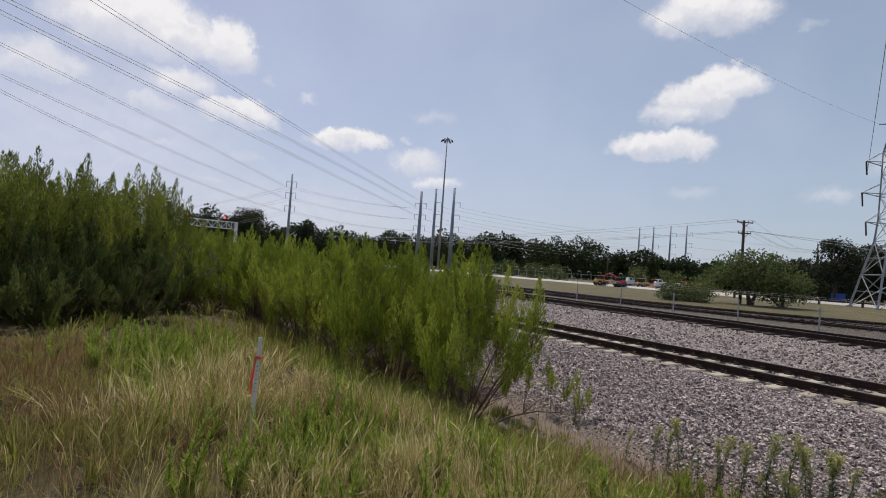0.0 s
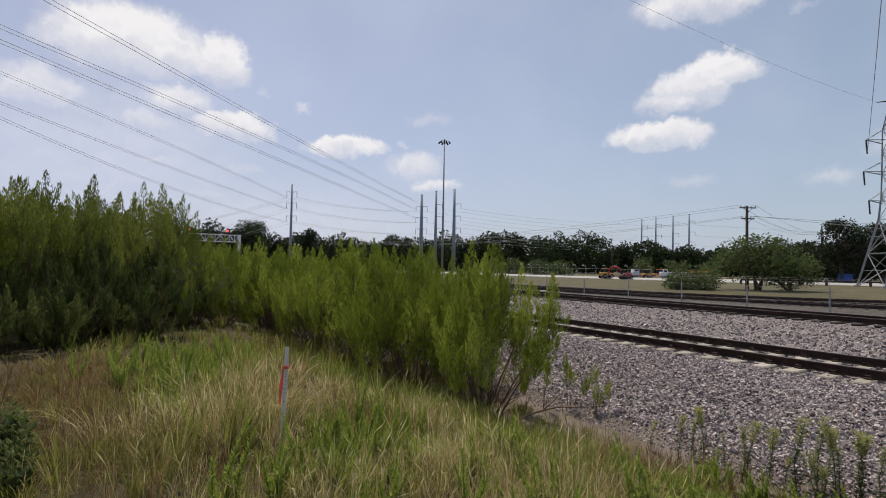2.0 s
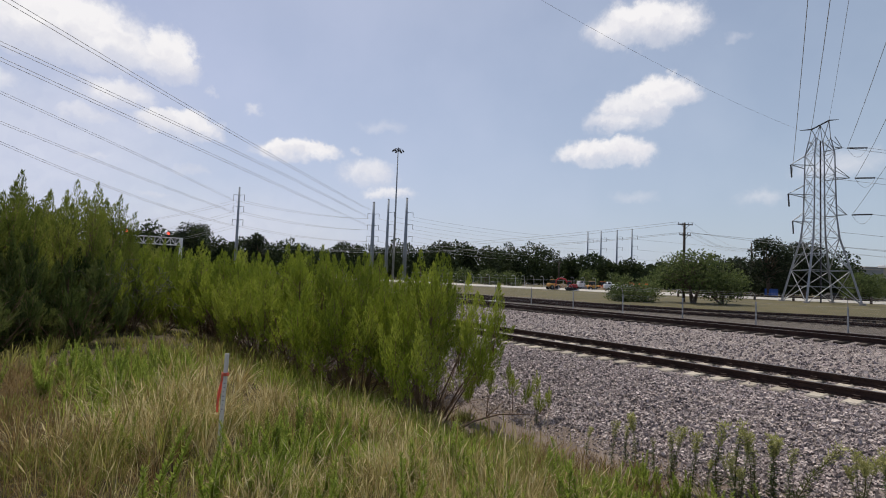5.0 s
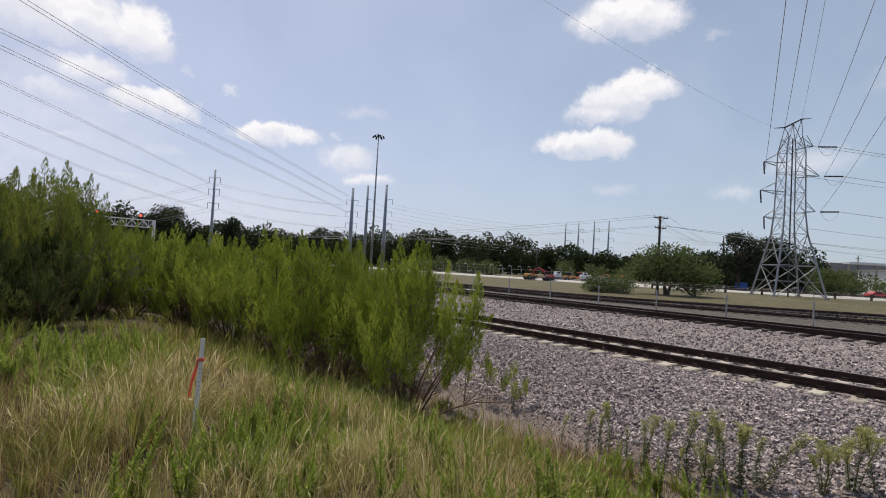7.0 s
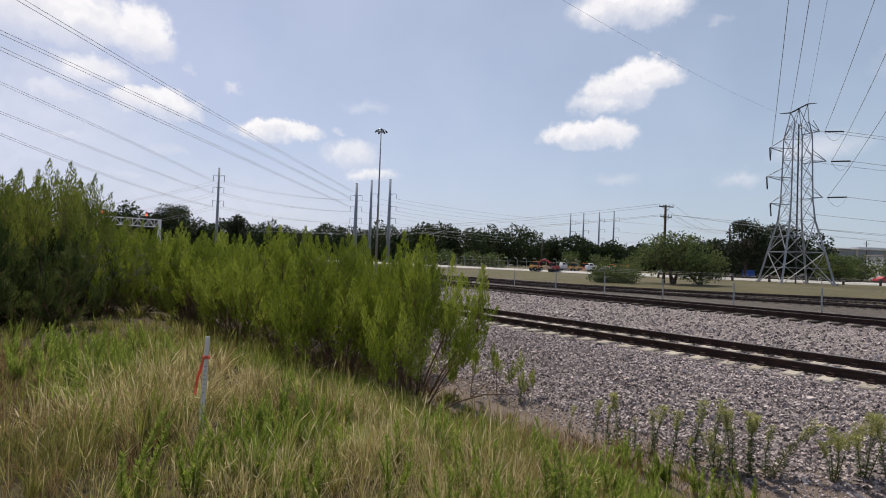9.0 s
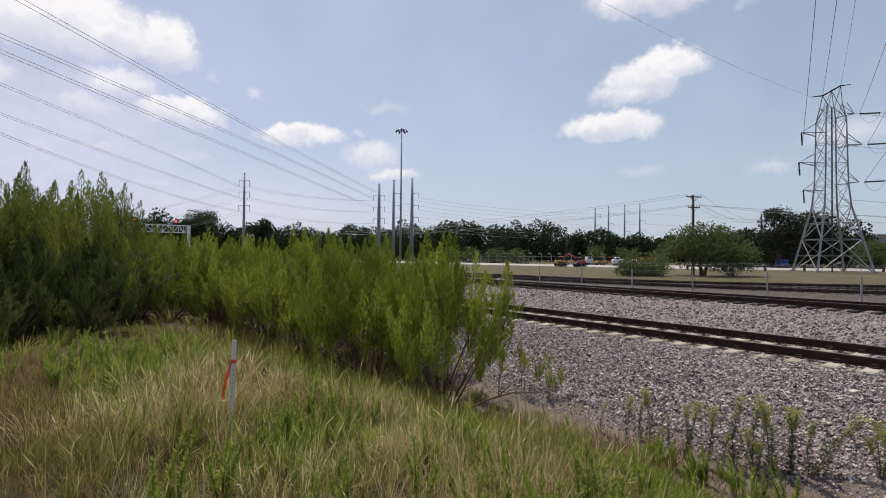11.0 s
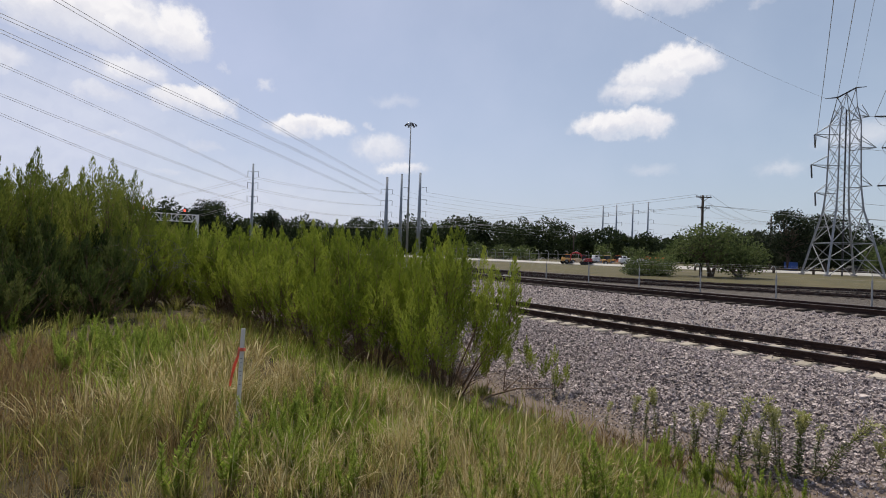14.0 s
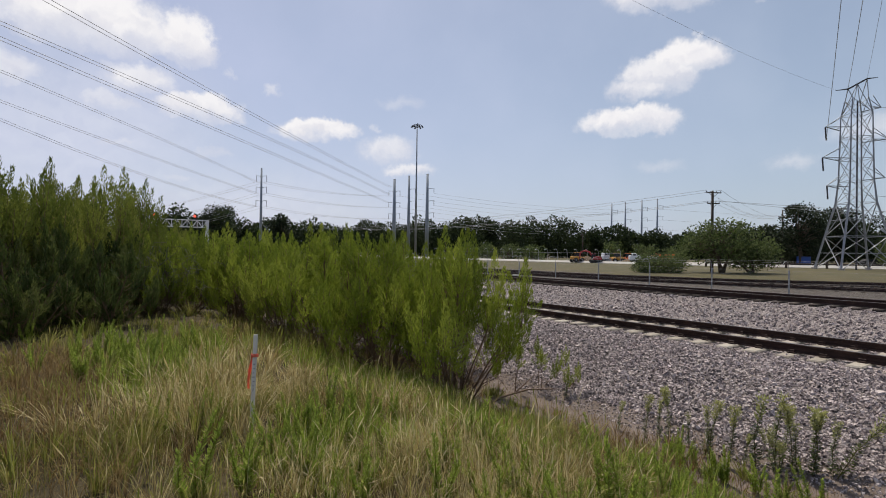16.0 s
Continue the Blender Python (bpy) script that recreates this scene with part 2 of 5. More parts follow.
M_WOOD = surface("creosoted_wood_pole", [(0.05, 0.038, 0.03), (0.09, 0.07, 0.055)], 0.9, 2, 0.3, stretch=(4, 4, 0.4))
M_BARK = surface("grey_brown_bark", [(0.07, 0.05, 0.035), (0.13, 0.10, 0.075)], 0.95, 9, 0.5, stretch=(1, 1, 0.3))
M_TWIG = surface("red_brown_shrub_stem", [(0.11, 0.07, 0.045), (0.22, 0.145, 0.095)], 0.9, 9, 0.2)
M_PLUME = surface("feathery_shrub_leaf", [(0.13, 0.17, 0.021), (0.21, 0.262, 0.030), (0.325, 0.37, 0.057)], 0.7, 1.3, 0, fine=5, by="piece", spread=0.20, translucent=0.44)
M_TALL = surface("olive_shrub_leaf", [(0.105, 0.135, 0.024), (0.165, 0.195, 0.034), (0.245, 0.27, 0.055)], 0.7, 1.3, 0, fine=5, by="piece", spread=0.22, translucent=0.42)
# dark leaves, lowered further so the colour holds the shade of the hollows
M_DEEP = surface("dark_leaf_with_shade", [(0.045, 0.065, 0.018), (0.078, 0.105, 0.028), (0.135, 0.155, 0.046)], 0.7, 1.6, 0, fine=6, by="piece", spread=0.22, translucent=0.38)
M_DRYG = surface("dry_grass_blade", [(0.22, 0.165, 0.06), (0.42, 0.335, 0.14), (0.68, 0.58, 0.33)], 0.8, 0.9, 0, fine=3, by="island", spread=0.24, translucent=0.4)
M_GRNG = surface("green_grass_blade", [(0.115, 0.138, 0.022), (0.215, 0.225, 0.042), (0.37, 0.335, 0.115)], 0.75, 0.9, 0, fine=3, by="island", spread=0.2, translucent=0.5)
M_RUSTG = surface("russet_grass_blade", [(0.13, 0.08, 0.032), (0.23, 0.15, 0.06), (0.37, 0.27, 0.125)], 0.85, 1.0, 0, fine=5, by="island", spread=0.25, translucent=0.3)
M_WEED = surface("fresh_weed_leaf", [(0.18, 0.255, 0.034), (0.29, 0.37, 0.055), (0.42, 0.47, 0.11)], 0.7, 2, 0, fine=9, by="island", spread=0.2, translucent=0.6)
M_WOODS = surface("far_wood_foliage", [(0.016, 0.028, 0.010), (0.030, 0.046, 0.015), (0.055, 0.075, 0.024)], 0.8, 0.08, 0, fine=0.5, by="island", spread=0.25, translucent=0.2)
M_HEAD_WEED = surface("pale_weed_flower_head", [(0.30, 0.31, 0.10), (0.42, 0.42, 0.16), (0.54, 0.52, 0.24)], 0.8, 2, 0, fine=9, by="island", spread=0.2, translucent=0.4)
M_STALK = surface("green_brown_weed_stem", [(0.10, 0.085, 0.03), (0.15, 0.14, 0.045)], 0.8, 9, 0.1)
M_VINE = surface("dead_grey_vine", [(0.09, 0.082, 0.07), (0.17, 0.155, 0.135)], 0.9, 9, 0.2)
M_OAK = surface("dark_tree_foliage", [(0.010, 0.018, 0.008), (0.020, 0.031, 0.012), (0.038, 0.053, 0.019)], 0.7, 0.3, 0, fine=2, by="island", spread=0.25, translucent=0.2)
M_MESQ = surface("grey_green_tree_foliage", [(0.052, 0.075, 0.024), (0.090, 0.12, 0.038), (0.15, 0.185, 0.065)], 0.7, 0.3, 0, fine=2, by="island", spread=0.25, translucent=0.45)
M_CONC = surface("pale_concrete", [(0.34, 0.31, 0.27), (0.42, 0.39, 0.35)], 0.9, 0.5, 0.2, fine=6)
M_KERB = surface("whitewashed_concrete", [(0.40, 0.38, 0.34), (0.50, 0.48, 0.44)], 0.9, 0.5, 0.2, fine=6)
M_ASPH = surface("asphalt", [(0.05, 0.05, 0.052), (0.08, 0.08, 0.082)], 0.9, 0.5, 0.2, fine=10)
M_RED = surface("red_machine_paint", [(0.30, 0.025, 0.03), (0.42, 0.04, 0.045)], 0.45, 1, 0)
M_ORANGE = surface("orange_machine_paint", [(0.65, 0.13, 0.03), (0.78, 0.20, 0.05)], 0.45, 1, 0)
M_YELLOW = surface("yellow_machine_paint", [(0.55, 0.28, 0.05), (0.68, 0.36, 0.08)], 0.45, 1, 0)
M_WHITE = surface("white_vehicle_paint", [(0.70, 0.70, 0.70), (0.80, 0.80, 0.80)], 0.35, 1, 0)
M_BLUE = surface("blue_painted_metal", [(0.03, 0.08, 0.30), (0.05, 0.12, 0.40)], 0.5, 1, 0)
M_BLACK = surface("black_rubber", [(0.02, 0.02, 0.02), (0.04, 0.04, 0.04)], 0.8, 4, 0.1)
M_GLASS = surface("dark_window_glass", [(0.03, 0.04, 0.05), (0.05, 0.06, 0.07)], 0.1, 1, 0)
M_SAND = surface("tan_spoil_heap", [(0.13, 0.09, 0.055), (0.18, 0.13, 0.08)], 0.95, 1, 0.4)
M_GREYB = surface("grey_metal_cladding", [(0.22, 0.23, 0.24), (0.30, 0.31, 0.32)], 0.7, 0.2, 0, stretch=(1, 1, 0.05))
M_SIGW = surface("white_painted_steel", [(0.62, 0.63, 0.64), (0.74, 0.75, 0.76)], 0.5, 1, 0)
M_LAMP = surface("lit_red_signal_lens", [(0.9, 0.06, 0.03), (1.0, 0.10, 0.05)], 0.3, 1, 0, emit=2.0)


# ---------------------------------------------------------------- mesh helpers
class Geo:
    """Gathers the vertices and faces of one mesh."""

    def __init__(self):
        self.v, self.f = [], []

    def add(self, verts, faces):
        n = len(self.v)
        self.v.extend(tuple(p) for p in verts)
        self.f.extend(tuple(n + i for i in f) for f in faces)
        return self

    def box(self, c, size, turn=None, bevel=0.0):
        x, y, z = (s / 2 for s in size)
        if bevel:
            b = min(bevel, x * 0.9, y * 0.9, z * 0.9)
            bm = bmesh.new()
            bmesh.ops.create_cube(bm, size=1)
            bmesh.ops.scale(bm, vec=(2 * x, 2 * y, 2 * z), verts=bm.verts)
            bmesh.ops.bevel(bm, geom=bm.edges[:], offset=b, segments=1, affect="EDGES")
            bm.verts.index_update()
            pts, fs = [v.co.copy() for v in bm.verts], [[v.index for v in f.verts] for f in bm.faces]
            bm.free()
        else:
            pts = [Vector((i, j, k)) for i in (-x, x) for j in (-y, y) for k in (-z, z)]
            fs = [(0, 1, 3, 2), (4, 6, 7, 5), (0, 4, 5, 1), (2, 3, 7, 6), (0, 2, 6, 4), (1, 5, 7, 3)]
        c = Vector(c)
        return self.add([(turn @ p if turn else p) + c for p in pts], fs)

    def rod(self, a, b, r0, r1=None, n=6, caps=True):
        a, b = Vector(a), Vector(b)
        r1 = r0 if r1 is None else r1
        d = (b - a).normalized()
        u = d.orthogonal().normalized()
        w = d.cross(u)
        ring = [(u * cos(2 * pi * i / n) + w * sin(2 * pi * i / n)) for i in range(n)]
        fs = [(i, (i + 1) % n, n + (i + 1) % n, n + i) for i in range(n)]
        if caps:
            fs += [tuple(range(n))[::-1], tuple(range(n, 2 * n))]
        return self.add([a + p * r0 for p in ring] + [b + p * r1 for p in ring], fs)

    def tube(self, pts, r, n=5):
        """A bent round bar; r is one radius or one for each point."""
        pts = [Vector(p) for p in pts]
        rr = [r] * len(pts) if isinstance(r, (int, float)) else r
        vs, fs = [], []
        for i, p in enumerate(pts):
            d = (pts[min(i + 1, len(pts) - 1)] - pts[max(i - 1, 0)]).normalized()
            ref = Vector((0, 0, 1)) if abs(d.z) < 0.9 else Vector((1, 0, 0))
            u = d.cross(ref).normalized()
            w = d.cross(u)
            vs += [p + (u * cos(2 * pi * k / n) + w * sin(2 * pi * k / n)) * rr[i] for k in range(n)]
        for i in range(len(pts) - 1):
            for k in range(n):
                fs.append((i * n + k, i * n + (k + 1) % n, (i + 1) * n + (k + 1) % n, (i + 1) * n + k))
        fs += [tuple(range(n))[::-1], tuple(range((len(pts) - 1) * n, len(pts) * n))]
        return self.add(vs, fs)

    def leaf(self, p, d, side, length, width):
        """A pointed blade from p along d, folded a little along its middle."""
        m = p + d * (length * 0.45)
        fold = d.cross(side) * (width * 0.25)
        return self.add([p, m + side * (width / 2) + fold, p + d * length, m - side * (width / 2) + fold], [(0, 1, 2), (0, 2, 3)])

    def mesh(self, name, mat, smooth=False):
        me = bpy.data.meshes.new(name)
        me.from_pydata([tuple(p) for p in self.v], [], self.f)
        me.materials.append(mat)
        if smooth:
            me.polygons.foreach_set("use_smooth", [True] * len(me.polygons))
        return me


def part(name, geo, mat, parent, label="", smooth=False):
    ob = new(name, geo.mesh(name, mat, smooth) if isinstance(geo, Geo) else geo)
    ob.parent = parent
    if label:
        tagged(ob, label)
    return ob


def thing(name, label, category, at=(0, 0, 0), turn=0, group="", kind=""):
    ob = new(name)
    ob.empty_display_size = 0.2
    ob.matrix_basis = pose(*at, 0, 0, turn)
    return tagged(ob, label, category, group, kind)


def whole(name, geo, mat, label, category, kind="", smooth=False, group=""):
    return tagged(new(name, geo.mesh(name, mat, smooth)), label, category, group, kind)


def soup(name, verts, faces, mat):
    """A large mesh from arrays: verts (n, 3), faces (m, k)."""
    me = bpy.data.meshes.new(name)
    me.from_pydata(verts.tolist(), [], faces.tolist())
    me.materials.append(mat)
    return new(name, me)


# ---------------------------------------------------------------- the lie of the land
# D is the distance across towards the tracks, S the distance along them, from the foot of the camera
NX, NY = 0.766, 0.643


def xy(d, s):
    return NX * d - NY * s, NY * d + NX * s


def lerp_table(table, d):
    return float(np.interp(d, [a for a, _ in table], [b for _, b in table]))


GROUND = [(-60, 0.0), (1.6, 0.0), (2.6, -0.10), (4.4, -0.58), (5.6, -0.80), (6.6, -0.90), (9, -0.9), (44, -0.9), (47, -0.42), (60, -0.30), (9999, -0.30)]
BED = [(5.9, -0.92), (6.2, -0.80), (7.2, -0.60), (9.2, -0.20), (9.9, -0.175), (13.1, -0.18), (14.6, -0.26), (18.5, -0.28), (20.4, -0.16), (21.1, -0.12), (23.6, -0.10), (24.6, -0.14), (26.2, -0.28), (30, -0.34)]
YARD = [(29.5, -0.36), (36, -0.40), (44, -0.46), (48.5, -0.55)]


def ground_z(x, y):
    d = NX * x + NY * y
    z = lerp_table(GROUND, d)
    if d < 7:
        z += 0.10 * noise.noise((x * 0.35, y * 0.35, 1.7)) + 0.03 * noise.noise((x * 1.4, y * 1.4, 4.1))
    return z


def make_ground():
    near_x = np.arange(-16, 16.1, 0.4)
    near_y = np.arange(-4, 30.1, 0.4)
    far = np.array([20, 26, 34, 44, 56, 70, 90, 120, 160, 220, 320, 480, 800, 1500, 2600, 4000.0])
    xs = np.concatenate([-far[::-1], near_x, far])
    ys = np.concatenate([-far[::-1], near_y, far[3:]])
    vs = [(x, y, ground_z(x, y)) for y in ys for x in xs]
    n = len(xs)
    fs = [(j * n + i, j * n + i + 1, (j + 1) * n + i + 1, (j + 1) * n + i) for j in range(len(ys) - 1) for i in range(n - 1)]
    g = Geo().add(vs, fs)
    ob = whole("ground", g, M_SOIL, "grassy ground with dry thatch and bare soil", "ground", "structure", smooth=True)
    ob.data.materials.append(M_FIELD)
    for p in ob.data.polygons:
        c = p.center
        if NX * c.x + NY * c.y > 40 or abs(c.x) > 30 or c.y > 40 or c.y < -10:
            p.material_index = 1


def strip(name, table, s_values, mat, label, category):
    g = Geo()
    rows = [(*xy(d, s), z + 0.02 * noise.noise((d * 0.8, s * 0.5, 0))) for s in s_values for d, z in table]
    n = len(table)
    g.add(rows, [(j * n + i, j * n + i + 1, (j + 1) * n + i + 1, (j + 1) * n + i) for j in range(len(s_values) - 1) for i in range(n - 1)])
    return whole(name, g, mat, label, category, "structure", smooth=True)


make_ground()
S_LINE = list(range(-40, 60, 2)) + list(range(60, 420, 15))
strip("ballast_bed", BED, S_LINE, M_BALLAST, "grey and pink crushed granite ballast under the tracks", "ballast")
VERGE = [(5.15, -0.80), (5.4, -0.74), (5.8, -0.770), (6.2, -0.765), (6.6, -0.70), (7.0, -0.625), (7.2, -0.62)]
strip("dirt_verge", VERGE, [k * 0.5 for k in range(-16, 60)], M_DIRT, "bare reddish dirt along the foot of the ballast", "dirt")


def support_z(x, y):
    """The top of whatever lies there: soil, dirt verge or ballast."""
    d = NX * x + NY * y
    z = ground_z(x, y)
    if 5.15 < d < 7.2:
        z = max(z, lerp_table(VERGE, d))
    return max(z, lerp_table(BED, d)) if d > 5.9 else z


strip("gravel_yard", YARD, S_LINE, M_DUST, "dusty grey-brown gravel beyond the chain-link fence", "gravel")


# ---------------------------------------------------------------- tracks
RAIL_PROFILE = [(-0.07, 0.0), (0.07, 0.0), (0.07, 0.012), (0.012, 0.03), (0.009, 0.125), (0.036, 0.135), (0.036, 0.168), (0.028, 0.172),
                (-0.028, 0.172), (-0.036, 0.168), (-0.036, 0.135), (-0.009, 0.125), (-0.012, 0.03), (-0.07, 0.012)]


def rail_along(path, z, tall=0.87):
    g = Geo()
    n = len(RAIL_PROFILE)
    vs, fs = [], []
    for i, p in enumerate(path):
        a, b = path[max(i - 1, 0)], path[min(i + 1, len(path) - 1)]
        dx, dy = b[0] - a[0], b[1] - a[1]
        k = hypot(dx, dy)
        ux, uy = dy / k, -dx / k
        vs += [(p[0] + ux * u, p[1] + uy * u, z + w * tall) for u, w in RAIL_PROFILE]
    for i in range(len(path) - 1):
        fs += [(i * n + k, i * n + (k + 1) % n, (i + 1) * n + (k + 1) % n, (i + 1) * n + k) for k in range(n)]
    fs += [tuple(range(n))[::-1], tuple(range(len(vs) - n, len(vs)))]
    return g.add(vs, fs)


def tie_mesh(mat):
    g = Geo()
    g.box((0, 0, -0.10), (2.55, 0.25, 0.20), bevel=0.025)
    return g.mesh("tie", mat)


def clip_mesh():
    g = Geo()
    g.box((0, 0, 0.012), (0.30, 0.13, 0.02), bevel=0.006)
    for s in (-1, 1):
        g.tube([(s * 0.10, -0.05, 0.03), (s * 0.13, -0.05, 0.06), (s * 0.13, 0.05, 0.06), (s * 0.085, 0.05, 0.04)], 0.011, 5)
    return g.mesh("rail_fastening", M_RAIL)


TIE, OLD_TIE, CLIP = tie_mesh(M_TIE), tie_mesh(M_OLDTIE), clip_mesh()
TURN = 40.0      # the tracks run 40 degrees to the left of straight ahead


def straight_track(d_mid, s0, s1, step, label, fastened, lift=0.0):
    t = thing("railway_track", label, "railway track", (*xy(d_mid, 0), -0.13 + lift), TURN, kind="structure")
    for side in (-1, 1):
        part("rail", rail_along([(side * 0.7525, s) for s in (-40, 0, 40, 100, 200, 400)], 0.0, 0.87 if fastened else 1.03), M_RAIL, t)
        part("rail_head", Geo().box((side * 0.7525, 180, 0.1515 if fastened else 0.179), (0.05, 440, 0.004)), M_HEAD, t, "worn brighter running surface of the rail")
    k, s = 0, s0
    while s < s1:
        ob = part("tie", TIE if fastened else OLD_TIE, None, t)
        ob.location = (0.02 * sin(k * 2.3), s, -0.004 + 0.006 * sin(k * 1.7))
        ob.rotation_euler = (0, 0, 0.012 * sin(k * 3.1))
        if fastened and s < 14:
            for side in (-1, 1):
                c = part("rail_fastening", CLIP, None, ob)
                c.location = (side * 0.7525, 0, 0.0)
        k, s = k + 1, s + step
    return t


straight_track(11.52, -9.0, 110, 0.52, "rusty near railway track on pale concrete ties in ballast", True)
straight_track(22.35, -9.0, 110, 0.60, "dark rusty second railway track on old wooden ties in ballast", False, 0.09)


def curved_track(points, label):
    t = thing("railway_track", label, "railway track", kind="structure")
    pts = []
    for i in range(len(points) - 1):
        p0, p1, p2, p3 = (Vector(points[min(max(i + k, 0), len(points) - 1)]) for k in (-1, 0, 1, 2))
        for j in range(8):
            u = j / 8
            pts.append(0.5 * ((2 * p1) + (p2 - p0) * u + (2 * p0 - 5 * p1 + 4 * p2 - p3) * u * u + (3 * p1 - p0 - 3 * p2 + p3) * u ** 3))
    for side in (-1, 1):
        line = []
        for i, p in enumerate(pts):
            d = (pts[min(i + 1, len(pts) - 1)] - pts[max(i - 1, 0)]).normalized()
            line.append((p.x + d.y * side * 0.7525, p.y - d.x * side * 0.7525))
        part("rail", rail_along(line, -0.36), M_RAIL, t)
    walked, last = 0.0, pts[0]
    for i, p in enumerate(pts[1:]):
        d = p - last
        while walked < d.length:
            q = last + d.normalized() * walked
            if 0 < q.x < 46:
                ob = part("tie", OLD_TIE, None, t)
                ob.location, ob.rotation_euler = (q.x, q.y, -0.37), (0, 0, atan2(d.y, d.x) + pi / 2)
            walked += 0.62
        walked, last = walked - d.length, p
    return t


curved_track([(60, 12), (42, 21.5), (26.5, 30.6), (15.8, 37.0), (4.0, 47.2), (-20, 74), (-70, 134)], "rusty siding track behind the fence")
curved_track([(80, 22), (54, 32), (33.5, 38.9), (18.0, 43.0), (6.0, 52.0), (-16, 78), (-64, 138)], "thin far siding track beside dry grass")


# ---------------------------------------------------------------- loose ballast
def stones(name, count, d0, d1, s0, s1, size, label, seed):
    rng = np.random.default_rng(seed)
    d, s = rng.uniform(d0, d1, count), rng.uniform(s0, s1, count)
    keep = np.ones(count, bool)
    for mid in (11.52, 22.35):
        for side in (-0.7525, 0.7525):
            keep &= np.abs(d - mid - side) > 0.11
    d, s = d[keep], s[keep]
    n = len(d)
    z = np.maximum(np.interp(d, [a for a, _ in BED], [b for _, b in BED]), np.interp(d, [a for a, _ in VERGE], [b for _, b in VERGE], right=-9))
    cube = np.array([(-1, -1, -1), (1, -1, -1), (1, 1, -1), (-1, 1, -1), (-0.8, -0.8, 1), (0.8, -0.8, 1), (0.8, 0.8, 1), (-0.8, 0.8, 1)], float) * 0.86
    quad = np.array([(4, 5, 6, 7), (0, 1, 5, 4), (1, 2, 6, 5), (2, 3, 7, 6), (3, 0, 4, 7)])
    r = size * rng.lognormal(0, 0.28, (n, 1, 1)) * rng.uniform(0.6, 1.15, (n, 1, 3)) * 0.5
    v = cube[None] * r * rng.uniform(0.62, 1.1, (n, 8, 1)) + rng.normal(0, 0.14, (n, 8, 3)) * r
    q = rng.normal(size=(n, 4)) * (1.0, 0.30, 0.30, 1.0)
    q /= np.linalg.norm(q, axis=1)[:, None]
    w, a, b, c = q.T
    R = np.stack([np.stack([1 - 2 * (b * b + c * c), 2 * (a * b - c * w), 2 * (a * c + b * w)], 1),
                  np.stack([2 * (a * b + c * w), 1 - 2 * (a * a + c * c), 2 * (b * c - a * w)], 1),
                  np.stack([2 * (a * c - b * w), 2 * (b * c + a * w), 1 - 2 * (a * a + b * b)], 1)], 1)
    v = np.einsum("nij,nkj->nki", R, v)
    v += np.stack([NX * d - NY * s, NY * d + NX * s, z + size * rng.uniform(-0.05, 0.30, n)], 1)[:, None]
    f = (quad[None] + 8 * np.arange(n)[:, None, None]).reshape(-1, 4)
    return tagged(soup(name, v.reshape(-1, 3), f, M_STONE), label, "ballast", kind="stuff")


stones("fine_gravel", 9000, 6.25, 7.3, -1.0, 9.5, 0.026, "fine dusty gravel at the foot of the ballast", 6)
stones("ballast_stones", 41000, 6.7, 10.1, -5.0, 12.0, 0.043, "loose pink and grey granite ballast stones on the track shoulder", 1)
stones("ballast_stones", 9000, 6.3, 10.0, 13.0, 32, 0.07, "loose pink and grey granite ballast stones on the track shoulder", 2)
stones("ballast_stones", 9000, 10.0, 12.9, -7, 20, 0.05, "granite ballast stones between the ties", 3)
stones("ballast_stones", 14000, 12.7, 21.2, -7, 32, 0.066, "loose pink and grey ballast stones between two tracks", 4)
stones("ballast_stones", 4000, 24.0, 29.5, -6, 45, 0.10, "pale ballast stones along the fence", 5)


